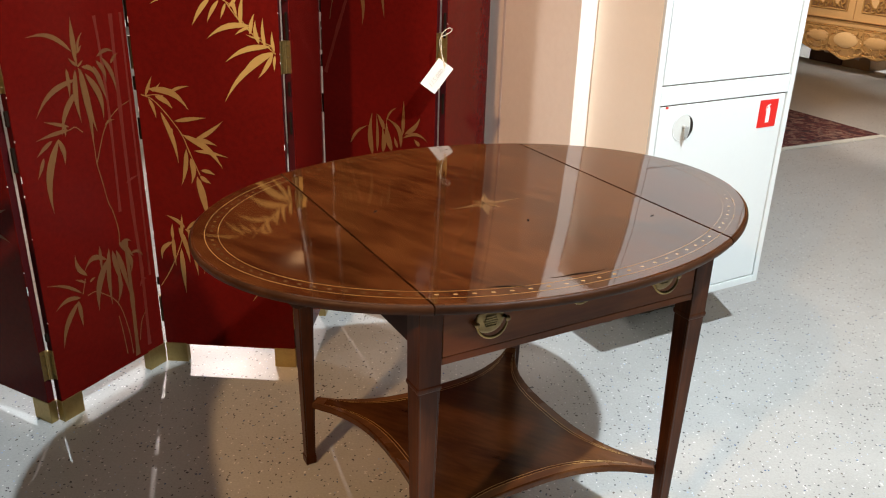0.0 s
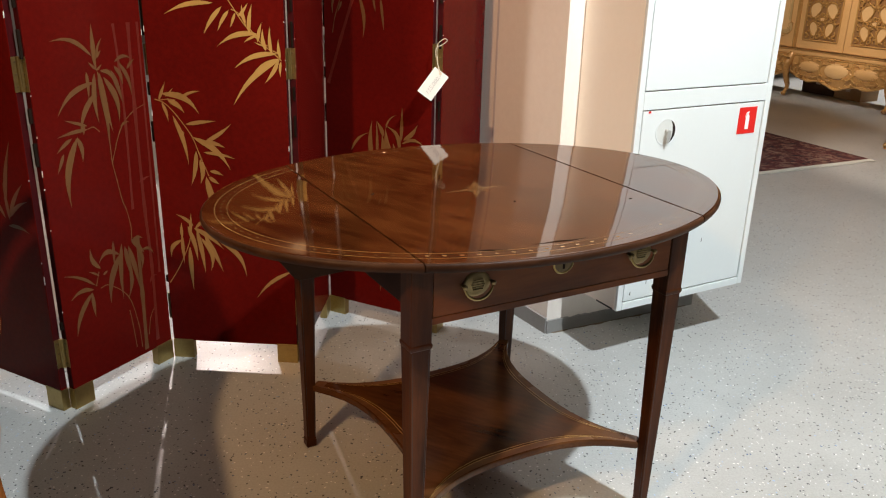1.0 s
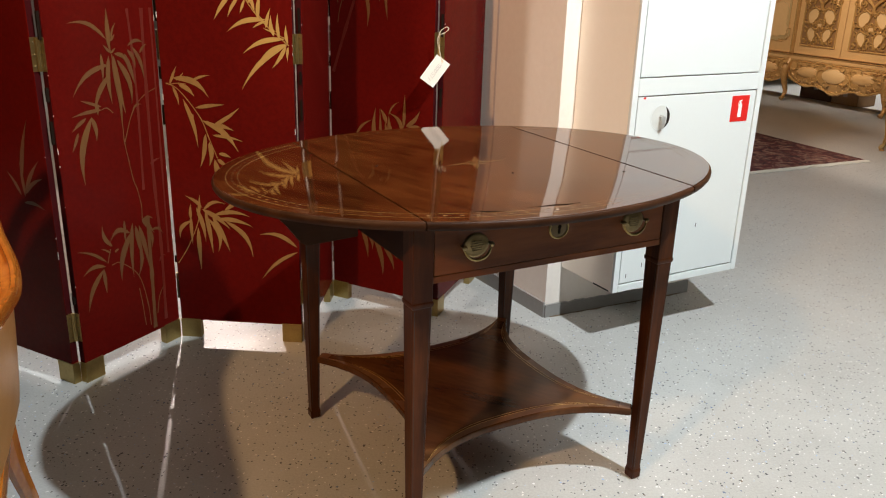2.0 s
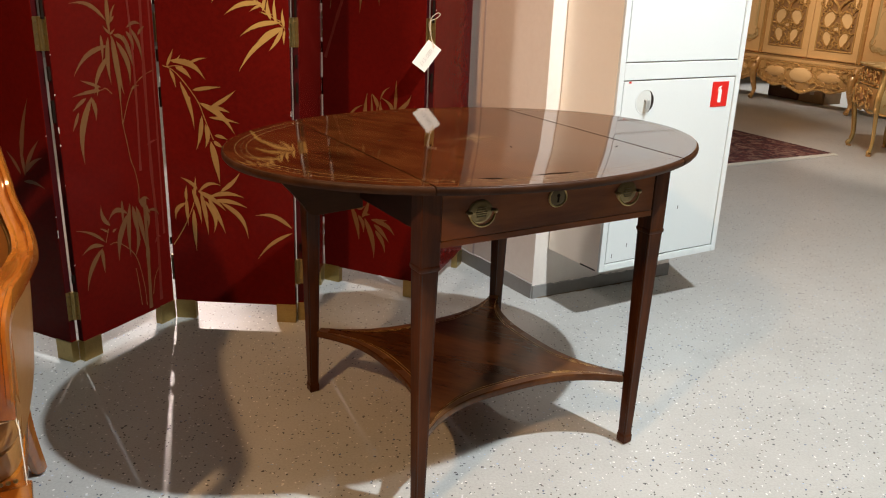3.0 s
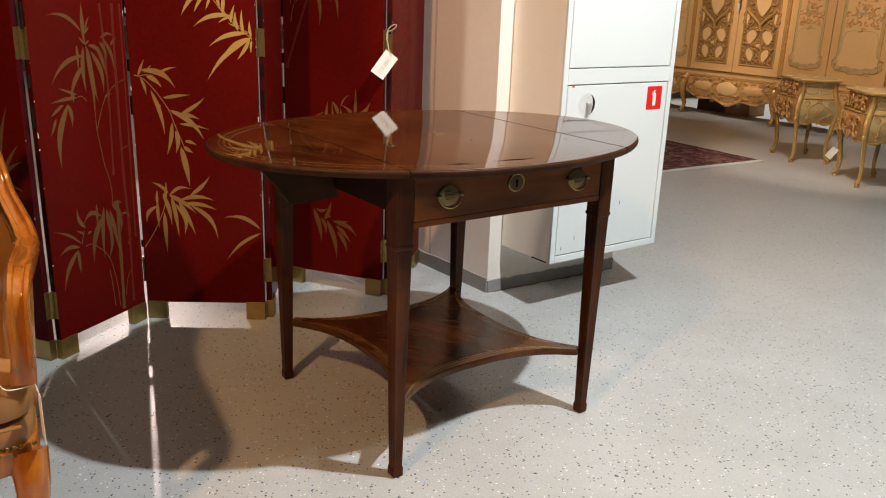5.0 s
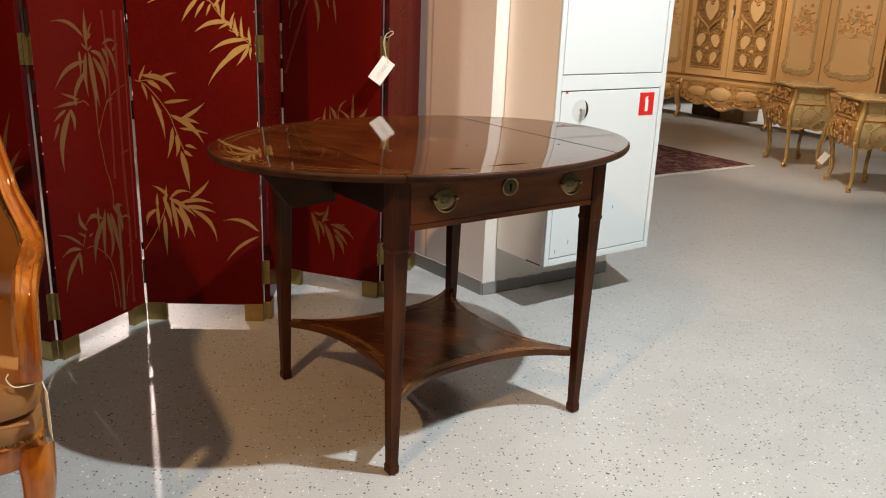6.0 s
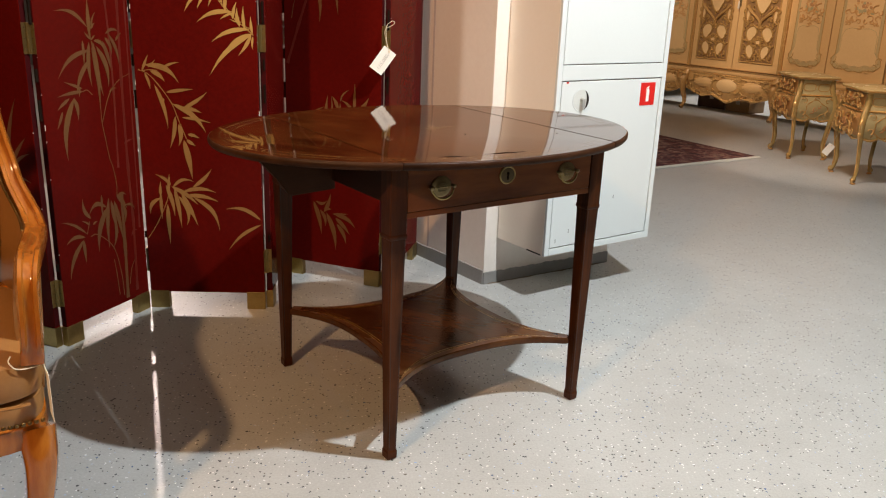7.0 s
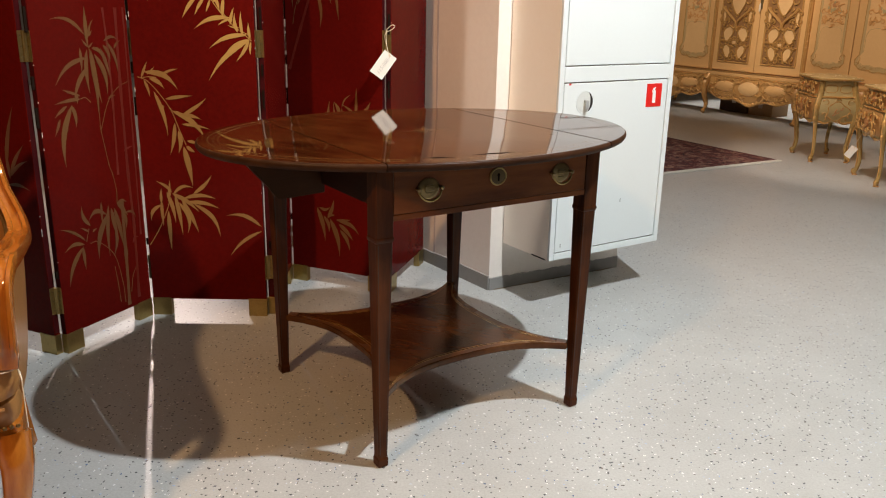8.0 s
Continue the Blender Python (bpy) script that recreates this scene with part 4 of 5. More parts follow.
key = part("key", turned(lathe([(0.005, 0), (0.005, 0.01), (0.002, 0.012)], sides=12), pose(LOCK.x, LOCK.y - 0.001, LOCK.z + 0.004, 90)), STEEL, low, "small steel key in the lock", True)
part("key_bow", box(LOCK.x - 0.008, LOCK.x + 0.008, LOCK.y - 0.016, LOCK.y - 0.013, LOCK.z - 0.022, LOCK.z + 0.006, 0.0012), STEEL, key)
part("key_blade", box(LOCK.x - 0.003, LOCK.x + 0.004, LOCK.y - 0.014, LOCK.y - 0.012, LOCK.z - 0.033, LOCK.z - 0.022, 0.0005), STEEL, key)

part("open_seam", box(-0.0012, 0.002, 0.008, 0.085, CZ0 - 0.0006, CZ0 + 0.0045), EBONY, body, "dark open seam at the lower corner")

# red extinguisher sign
sign = part("sign", box(0.426, 0.504, -0.0115, -0.0101, 0.720, 0.804), SIGN_RED, low, "red square extinguisher sign")
body_poly = [(-0.008, -0.028), (0.008, -0.028), (0.008, 0.012), (0.0055, 0.017), (0.002, 0.0195), (0.002, 0.024), (0.007, 0.0265), (0.006, 0.029), (0.0, 0.0275),
             (-0.006, 0.0255), (-0.011, 0.018), (-0.0125, 0.010), (-0.0105, 0.0098), (-0.0085, 0.017), (-0.003, 0.023), (-0.002, 0.0195), (-0.0055, 0.017), (-0.008, 0.012)]
part("sign_symbol", turned(prism(body_poly, -0.0004, 0.0), pose(0.465, -0.0116, 0.762)), SIGN_WHITE, sign, "white extinguisher symbol")
for x, z in ((0.335, 0.37), (0.113, 0.262), (0.05, 0.232)):
    part("scratch", box(x, x + 0.002, -0.0107, -0.0101, z, z + 0.014), EBONY, low, "small dark scratch")
part("red_chip", box(0.046, 0.055, -0.0112, -0.0101, 0.812, 0.818), SIGN_RED, low, "chip of red paint")

# ---- armchair ----
CHAIR = pose(-1.035, 0.95, 0, 0, 0, 18)
chair = thing("armchair", CHAIR, "honey wood armchair with tan leather and brass nails", "armchair")
nail = bpy.data.meshes.new("nail")
bm = lathe([(0.0060, 0), (0.0056, 0.0025), (0.0032, 0.0046), (0.0005, 0.0054)], sides=8)
bm.to_mesh(nail)
bm.free()
nail.materials.append(NAIL_BRONZE)
for p in nail.polygons:
    p.use_smooth = True


def side_path(s):
    """The line of the show-wood from the crest down the wing, forward along the arm and down the arm post."""
    return smooth_path([(0.0, 0.335, 1.08), (0.15 * s, 0.325, 1.05), (0.224 * s, 0.305, 0.93), (0.240 * s, 0.275, 0.800), (0.262 * s, 0.240, 0.709), (0.275 * s, 0.210, 0.665), (0.301 * s, 0.160, 0.613), (0.313 * s, 0.090, 0.594),
                        (0.316 * s, 0.0, 0.599), (0.317 * s, -0.10, 0.607), (0.319 * s, -0.195, 0.616), (0.318 * s, -0.245, 0.596), (0.316 * s, -0.255, 0.547), (0.315 * s, -0.260, 0.502), (0.312 * s, -0.263, 0.446)], 7)


def show_wood(path, s):
    """A moulded rail: broad, with two ridges and a hollow between."""
    prof = [(-1.0, -0.5), (-1.0, 0.35), (-0.8, 0.75), (-0.5, 0.72), (-0.35, 0.48), (0.0, 0.40), (0.35, 0.48), (0.5, 0.72), (0.8, 0.75), (1.0, 0.35), (1.0, -0.5), (0.6, -0.8), (-0.6, -0.8)]
    rings, n = [], len(path)
    for i, p in enumerate(path):
        d = (path[min(i + 1, n - 1)] - path[max(i - 1, 0)]).normalized()
        t = i / (n - 1)
        face = Vector((0.05 * s, -1, 0.30))
        face = (face - d * face.dot(d)).normalized()
        side = d.cross(face).normalized()
        w = 0.0185 + 0.004 * math.sin(math.pi * min(1, max(0, (t - 0.35) / 0.45)))
        rings.append([p + side * a * w + face * (min(b, 0.45) if t > 0.96 else b) * 0.024 for a, b in prof])
    return part("arm_frame", loft(rings), HONEY, chair, "moulded honey wood arm rail", True)


for s in (-1, 1):
    path = side_path(s)
    show_wood(path, s)
    up_line = [path[i] for i in (26, 34, 42, 49, 56, 63, 69)]
    low_line = [Vector((p.x * (0.985 - 0.035 * min(1, max(0, p.y + 0.1) / 0.2)), p.y, 0.36)) for p in up_line]
    for depth, name, lab in ((0.026, "arm_upholstery", "tan leather inside the arm"), (-0.004, "arm_outside", "tan leather outside the arm")):
        rows = []
        for f in range(7):
            t = f / 6
            puff = (0.010 if depth > 0 else 0.002) * math.sin(math.pi * t)
            rows.append([a.lerp(b, t) + Vector(((-depth + puff * (-1 if depth > 0 else 1)) * s, 0.01, -0.006)) for a, b in zip(low_line, up_line)])
        bm = loft(rows, cap=False, closed=False)
        ex = bmesh.ops.extrude_face_region(bm, geom=bm.faces[:])
        bmesh.ops.translate(bm, vec=((0.014 if depth > 0 else -0.008) * s, 0, 0), verts=[v for v in ex["geom"] if isinstance(v, bmesh.types.BMVert)])
        part(name, bm, LEATHER, chair, lab, True)
    for i in range(14, 50):
        d = (path[i + 1] - path[i - 1]).normalized()
        face = Vector((0.05 * s, -1, 0.30))
        face = (face - d * face.dot(d)).normalized()
        inward = d.cross(face).normalized()
        inward *= -math.copysign(1, inward.x * s)
        for half in (0, 0.5):
            p = path[i].lerp(path[i + 1], half) + inward * 0.0235 + face * 0.004
            share("nail", nail, chair, Matrix.Translation(p) @ face.to_track_quat("Z", "Y").to_matrix().to_4x4() @ Matrix.Diagonal((0.7, 0.7, 0.7, 1)))


def rounded_seat(w_front, w_back, y0, y1, z0, z1, puff):
    def ring(inset, z):
        pts = []
        for i in range(40):
            a = 2 * math.pi * i / 40
            cx, cy = math.cos(a), math.sin(a)
            x, y = math.copysign(abs(cx) ** 0.3, cx), math.copysign(abs(cy) ** 0.3, cy)
            half = (w_front + (w_back - w_front) * (y + 1) / 2) - inset
            pts.append((x * half, (y0 + y1) / 2 + y * ((y1 - y0) / 2 - inset) - (0.018 * (1 - x * x) if y < 0 else 0), z))
        return pts
    return loft([ring(puff, z0), ring(puff * 0.3, z0 + puff * 0.4), ring(0, (z0 + z1) / 2), ring(puff * 0.3, z1 - puff * 0.4), ring(puff, z1), ring(puff * 3.5, z1 + puff * 0.4)])


part("seat_cushion", rounded_seat(0.341, 0.262, -0.285, 0.20, 0.374, 0.452, 0.020), LEATHER, chair, "plump tan leather seat cushion", True)
bm = tube([(x, -0.297 + 0.050 * (abs(x) / 0.346) ** 14, 0.379) for x in (-0.303 + 0.606 * i / 48 for i in range(49))], 0.0035, sides=6)
part("piping", bm, LEATHER, chair, "leather piping on the cushion", True)
part("seat_band", rounded_seat(0.334, 0.258, -0.277, 0.23, 0.322, 0.374, 0.012), LEATHER, chair, "tan leather band under the cushion", True)
part("seat_rail", rounded_seat(0.336, 0.262, -0.283, 0.235, 0.278, 0.326, 0.008), HONEY, chair, "honey wood seat rail", True)
part("back_rail", box(-0.25, 0.25, 0.215, 0.262, 0.27, 0.43, 0.006), HONEY, chair)
for i in range(62):
    x = -0.318 + 0.636 * i / 61
    share("nail", nail, chair, pose(x, -0.291 + 0.020 * (abs(x) / 0.324) ** 6, 0.337, 90) @ Matrix.Diagonal((0.70, 0.70, 0.6, 1)))
rings = []
for j, k in ((-1.5, 0.6), (-1, 0.9), (0, 1.0), (1.5, 1.0), (2, 0.9)):
    ring = []
    for i in range(32):
        a = 2 * math.pi * i / 32
        x, z = math.copysign(abs(math.cos(a)) ** 0.7, math.cos(a)) * 0.245 * k, math.copysign(abs(math.sin(a)) ** 0.7, math.sin(a)) * 0.345 * k
        ring.append((x, 0.235 + 0.02 * j + 0.05 * z, 0.72 + z))
    rings.append(ring)
part("back_pad", loft(rings), LEATHER, chair, "tan leather back pad", True)
for sx in (-1, 1):
    front = smooth_path([(0.302 * sx, -0.245, 0.310), (0.306 * sx, -0.268, 0.245), (0.296 * sx, -0.268, 0.16), (0.282 * sx, -0.250, 0.07), (0.290 * sx, -0.268, 0.016)], 6)
    part("front_leg", tube(front, lambda t: 0.034 - 0.018 * min(1, t * 1.25) + 0.006 * max(0, t - 0.85) / 0.15, sides=12, up=(0, 1, 0)), HONEY, chair, "honey wood cabriole leg", True)
    back = smooth_path([(0.235 * sx, 0.20, 0.30), (0.24 * sx, 0.23, 0.15), (0.25 * sx, 0.28, 0.012)], 6)
    part("back_leg", tube(back, lambda t: 0.026 - 0.008 * t, sides=8, up=(0, 1, 0)), HONEY, chair, "dark turned-back rear leg", True)

# ---- rococo wardrobe ----
WARD = pose(3.255, 8.03, 0, 0, 0, math.degrees(math.atan2(7.12 - 8.03, 3.77 - 3.255)))
wardrobe = thing("wardrobe", WARD, "cream rococo wardrobe with gilt carving and cabriole feet", "wardrobe")
part("carcass", box(-0.98, 2.09, 0.03, 0.62, 0.41, 2.25, 0.004), CREAM_PAINT, wardrobe)
part("cornice", prism([(-1.02, 2.25), (2.13, 2.25), (2.15, 2.32), (0.8, 2.40), (0.54, 2.48), (0.28, 2.40), (-1.04, 2.32)], -0.03, 0.64), GILT, wardrobe, "gilt shaped cornice")
part("base_moulding", box(-1.0, 2.11, -0.035, 0.63, 0.405, 0.445, 0.010), CREAM_PAINT, wardrobe)
part("gilt_bead", box(-1.0, 2.11, -0.042, 0.0, 0.445, 0.453, 0.003), GILT, wardrobe)


def scroll(owner, c, r, turn, start, m, fat=0.011, squash=1.0, material=None):
    """A carved C scroll that curls inward, as a part of owner."""
    pts = []
    for i in range(13):
        t = i / 12
        a = start + turn * t * 4.6
        rr = r * (1 - 0.55 * t)
        pts.append(m @ Vector((c[0] + rr * math.cos(a), -0.006, c[1] + rr * math.sin(a) * squash)))
    return part("scroll", tube(pts, lambda t: fat * (1 - 0.55 * t), sides=6, up=(0.02, 1, 0.03)), material or GILT, owner, smooth=True)


def carved_door(x0, x1, z0, z1, name):
    d = part(name, box(x0, x1, -0.012, 0.03, z0, z1, 0.004), CREAM_PAINT, wardrobe)
    bx0, bx1, bz0, bz1 = x0 + 0.075, x1 - 0.07, z0 + 0.085, z1 - 0.10
    part("fretwork_ground", box(bx0, bx1, -0.016, -0.010, bz0, bz1), FRET_GROUND, d, "brown gold ground behind the fretwork")
    bm = bmesh.new()
    for a in ((bx0, bz0, bx1, bz0), (bx1, bz0, bx1, bz1), (bx1, bz1, bx0, bz1), (bx0, bz1, bx0, bz0)):
        tube([(a[0], -0.018, a[1]), ((a[0] + a[2]) / 2, -0.018, (a[1] + a[3]) / 2), (a[2], -0.018, a[3])], 0.007, bm, 6, up=(0, 1, 0))
    part("gilt_frame", bm, GILT, d, "gilt bead round the fretwork", True)
    cx = (bx0 + bx1) / 2
    ident = Matrix.Translation((0, -0.018, 0))
    rng = random.Random(31)

    def medallion(x, z, rx, rz, pinch, lean=0.0):
        """A raised cream field in a carved frame; pinch draws in its foot, lean pushes its head aside."""
        def rim(g):
            pts = []
            for i in range(24):
                a = 2 * math.pi * i / 24
                f = 1 - pinch * max(0, -math.sin(a)) ** 2
                pts.append((cx + x + (rx + g) * (math.cos(a) * f * (1 + 0.10 * math.sin(3 * a)) + lean * math.sin(a)), z + (rz + g) * math.sin(a)))
            return pts
        part("fretwork_panel", prism(rim(0), -0.020, -0.012), CREAM_PANEL, d)
        o = rim(0.008)
        part("panel_frame", tube([(px, -0.022, pz) for px, pz in o + o[:1]], lambda t: 0.0068 + 0.003 * math.sin(t * 50), sides=6, up=(0, 1, 0)), FRET, d, smooth=True)
        for k in range(6):
            a = 2 * math.pi * (k + 0.5) / 6
            scroll(d, (cx + x + (rx + 0.022) * math.cos(a), z + (rz + 0.020) * math.sin(a)), rng.uniform(0.017, 0.026), rng.choice((-1, 1)), a + 1.6, ident, 0.0085, 1.0, FRET)
    for base, flip in ((bz0, 1), (bz0 + 1.36, -1)):
        def at(h):
            return base + flip * h
        for s in (-1, 1):
            medallion(s * 0.084, at(0.105), 0.038, 0.060, 0.35, s * 0.30)
            medallion(s * 0.090, at(0.275), 0.052, 0.066, 0.40, s * -0.22)
            medallion(s * 0.152, at(0.450), 0.015, 0.050, 0.0)
            strap = smooth_path([(cx + s * 0.165, -0.026, at(0.53)), (cx + s * 0.120, -0.028, at(0.485)), (cx + s * 0.055, -0.030, at(0.435)), (cx + s * 0.008, -0.030, at(0.385)), (cx + s * 0.012, -0.028, at(0.33)), (cx + s * 0.070, -0.026, at(0.355))], 5)
            part("carved_strap", tube(strap, lambda t: 0.017 - 0.009 * t, sides=7, up=(0, 1, 0)), FRET, d, "carved gilt strapwork", True)
            for x, h, r, k in ((0.030, 0.04, 0.026, 1), (0.020, 0.10, 0.022, -1), (0.150, 0.035, 0.022, 1), (0.150, 0.185, 0.028, -1), (0.045, 0.19, 0.024, 1), (0.155, 0.36, 0.026, 1), (0.105, 0.41, 0.024, -1), (0.125, 0.60, 0.036, 1), (0.140, 0.68, 0.030, -1), (0.03, 0.345, 0.02, -1)):
                scroll(d, (cx + s * x, at(h)), r, s * k * flip, rng.uniform(0, 6), ident, 0.0105, 1.1, FRET)
        medallion(0, at(0.585), 0.078, 0.115, 0.55 if flip > 0 else 0.1)
        medallion(0, at(0.195), 0.028, 0.016, 0.0)
    return d


def door_outline(cx, w, z0, z1, g):
    """A panel with hollow shoulders above and a swelling scrolled foot below, grown by g."""
    low = [(-w * 1.18 - g, z0 + 0.085), (-w * 1.22 - g, z0 + 0.035), (-w * 0.95 - g * 0.7, z0 + 0.004 - g * 0.7), (-w * 0.55, z0 + 0.010 - g), (-w * 0.28, z0 - 0.010 - g), (0, z0 - g)]
    side = [(w * 1.02 + g, z0 + 0.12), (w + g, (z0 + z1) / 2), (w + g, z1 - 0.06), (w * 0.86 + g * 0.7, z1 - 0.012 + g * 0.6), (w * 0.5, z1 + 0.006 + g), (0, z1 + g)]
    right = [(-x, z) for x, z in reversed(low[:-1])]
    left = [(-x, z) for x, z in reversed(side[:-1])]
    return [(cx + x, z) for x, z in low + right + side + left]


def painted_door(x0, x1, z0, z1, name):
    d = part(name, box(x0, x1, -0.004, 0.03, z0, z1, 0.004), CREAM_PAINT, wardrobe)
    cx, w = (x0 + x1) / 2, (x1 - x0) / 2 - 0.105
    part("olive_border", prism(door_outline(cx, w * 1.06, 0.585, 2.05, 0.016), -0.0075, -0.003), OLIVE, d, "olive painted border")
    part("pale_panel", prism(door_outline(cx, w, 0.605, 2.02, 0.0), -0.0105, -0.006), CREAM_PANEL, d, "pale panel with a shaped edge")
    o = door_outline(cx, w * 0.97, 0.610, 0.925, 0.0)
    part("olive_line", tube([(x, -0.0105, z) for x, z in o + o[:1]], 0.0022, sides=5, up=(0, 1, 0)), OLIVE, d, smooth=True)
    o = door_outline(cx, w * 1.06, 0.585, 2.05, 0.018)
    part("gilt_line", tube([(x, -0.0085, z) for x, z in o + o[:1]], 0.0026, sides=5, up=(0, 1, 0)), GILT, d, smooth=True)
    m = Matrix.Translation((0, -0.008, 0))
    for s in (-1, 1):
        for dx, z, r, k, st, fat in ((1.28, 0.66, 0.034, 1, 0.6, 0.007), (1.08, 0.605, 0.030, -1, 1.8, 0.007), (0.75, 0.578, 0.026, 1, 3.4, 0.006), (0.40, 0.572, 0.020, -1, 0.8, 0.005)):
            scroll(d, (cx + s * w * dx, z), r, s * k, st, m, fat * 0.42, 1.0, GILT)
        for dx, z, r, k, st in ((0.66, 1.085, 0.042, 1, 1.2), (0.42, 1.01, 0.034, -1, 2.6), (0.80, 1.01, 0.026, 1, 0.3), (0.20, 0.985, 0.022, 1, 2.0), (0.90, 1.06, 0.022, -1, 1.0), (0.55, 0.985, 0.018, 1, 3.0), (0.10, 0.94, 0.018, -1, 4.0), (0.30, 1.06, 0.028, 1, 0.0), (0.88, 0.965, 0.016, 1, 2.0), (0.72, 0.97, 0.014, -1, 5.0)):
            scroll(d, (cx + s * w * dx, z), r, s * k, st, m, 0.0075, 1.0, GARLAND)
    rng = random.Random(11)
    for k in range(26):
        z = 1.055 + 0.13 * rng.random()
        x = cx + rng.uniform(-1, 1) * w * 0.5
        part("painted_flower", turned(lathe([(rng.uniform(0.010, 0.020), 0), (0.004, 0.002)], sides=7), pose(x, -0.0106 - 0.0001 * k, z, 90)), (ROSE, GARLAND, SAGE)[k % 3], d)
    return d


GARLAND = painted("orange_garland_paint", (0.64, 0.34, 0.115), (0.54, 0.26, 0.08), 0.5, 20, 80, 0.05)


for x0, x1 in ((-0.965, -0.49), (-0.485, -0.008)):
    painted_door(x0, x1, 0.462, 2.22, "painted_door")
carved_door(0.012, 0.535, 0.462, 2.22, "carved_door")
handle_door = carved_door(0.541, 1.066, 0.462, 2.22, "carved_door")
for x0, x1 in ((1.092, 1.53), (1.537, 2.075)):
    painted_door(x0, x1, 0.462, 2.22, "painted_door")
for x in (0.002, 1.078):
    pilaster = part("pilaster", box(x - 0.022, x + 0.022, -0.024, 0.03, 0.455, 2.24, 0.008), GILT_DARK, wardrobe, "brown gilt upright moulding")
    part("bead", box(x - 0.005, x + 0.005, -0.032, -0.022, 0.458, 2.236, 0.003), GILT, pilaster)
part("lock_plate", box(0.526, 0.556, -0.020, -0.010, 1.07, 1.17, 0.004), BRASS_DARK, handle_door, "dark lock plate with a key")
part("key_tassel", turned(lathe([(0.004, 0.0), (0.011, 0.02), (0.009, 0.07), (0.004, 0.085)], sides=10), pose(0.536, -0.030, 1.04)), STRING, handle_door, "pale tassel on the key", True)


def frieze(x0, x1):
    """Swollen carved base between two legs, with a scalloped lower edge."""
    n, rows = 40, []
    for i in range(n + 1):
        t = i / n
        x = x0 + (x1 - x0) * t
        low = 0.205 - 0.055 * math.sin(math.pi * t) ** 2 + 0.018 * math.cos(6 * math.pi * t)
        rows.append([(x, -0.02 - 0.035 * math.sin(math.pi * f) * (0.6 + 0.4 * math.sin(math.pi * t)), 0.405 + (low - 0.405) * f) for f in (0, 0.2, 0.4, 0.6, 0.8, 1)] + [(x, 0.02, low), (x, 0.02, 0.405)])
    f = part("base_frieze", loft(rows), RELIEF, wardrobe, "swollen painted base with carved edge", True)
    bm = bmesh.new()
    tube([(r[5][0], r[5][1] - 0.006, r[5][2] + 0.004) for r in rows], lambda t: 0.010 + 0.006 * abs(math.sin(t * 22)), bm, 7, up=(0, 1, 0))
    tube([(r[0][0], r[0][1] - 0.008, r[0][2] - 0.008) for r in rows], 0.008, bm, 6, up=(0, 1, 0))
    L = x1 - x0
    m = Matrix.Translation((0, -0.050, 0))
    rng = random.Random(int(abs(x0) * 100) + 7)
    cx = (x0 + x1) / 2
    for s in (-1, 1):
        fx, rx, rz = cx + s * 0.290 * L, 0.125, 0.052
        field = turned(lathe([(1.0, 0), (0.96, 0.010), (0.72, 0.020), (0.3, 0.026), (0.02, 0.027)], sides=24), pose(fx, -0.040, 0.305, 90) @ Matrix.Diagonal((rx, rz, 1, 1)))
        part("painted_field", field, CREAM_PAINT, f, "swollen pale painted field", True)
        for x, z, r, k, st, fat in ((fx - 0.10, 0.345, 0.040, 1, 0.6, 0.010), (fx + 0.10, 0.345, 0.040, -1, 2.5, 0.010), (fx - 0.085, 0.265, 0.044, -1, 5.2, 0.011), (fx + 0.085, 0.265, 0.044, 1, 4.2, 0.011), (fx, 0.365, 0.030, 1, 0.2, 0.008), (fx + 0.03, 0.240, 0.032, -1, 1.2, 0.009), (fx - 0.04, 0.245, 0.028, 1, 3.2, 0.008),
                                    (cx + s * 0.445 * L, 0.345, 0.046, s, 1.0, 0.012), (cx + s * 0.455 * L, 0.265, 0.040, -s, 2.0, 0.011), (cx + s * 0.40 * L, 0.225, 0.034, s, 0.0, 0.009), (cx + s * 0.13 * L, 0.372, 0.032, -s, 1.0, 0.009), (cx + s * 0.15 * L, 0.225, 0.036, s, 5.0, 0.010)):
            scroll(f, (x, z), r, k, st, m, fat * 0.62)
        for i in range(7):
            px, pz = cx + s * L * rng.uniform(0.10, 0.47), rng.uniform(0.215, 0.385)
            part("carved_lobe", turned(lathe([(0.017, 0), (0.014, 0.007), (0.006, 0.012)], sides=8), pose(px, -0.044, pz, 90, rng.uniform(-70, 70)) @ Matrix.Diagonal((rng.uniform(0.4, 0.8), rng.uniform(0.9, 1.6), 1, 1))), GILT, f, smooth=True)
        scroll(f, (cx + s * 0.118, 0.30), 0.070, s, -2.2, m, 0.008, 1.0)
        scroll(f, (cx + s * 0.072, 0.372), 0.042, -s, 0.4, m, 0.007, 0.7)
        scroll(f, (cx + s * 0.072, 0.228), 0.042, s, -0.4, m, 0.007, 0.7)
    for i in range(22):
        t = (i + 0.5) / 22
        row = rows[min(n, int(t * n))]
        part("carved_lobe", turned(lathe([(0.017, 0), (0.014, 0.010), (0.005, 0.015)], sides=8), pose(row[5][0], row[5][1] - 0.004, row[5][2] + 0.012 + 0.006 * (i % 2), 90, rng.uniform(-40, 40)) @ Matrix.Diagonal((rng.uniform(0.6, 1.3), rng.uniform(0.7, 1.4), 1, 1))), GILT, f, smooth=True)
    part("gilt_edge", bm, GILT, f, "gilt carved lower edge", True)
    bm = turned(lathe([(0.11, 0), (0.105, 0.010), (0.08, 0.019), (0.04, 0.025), (0.003, 0.027)], sides=24), pose((x0 + x1) / 2, -0.050, 0.30, 90) @ Matrix.Diagonal((1.15, 0.62, 1, 1)))
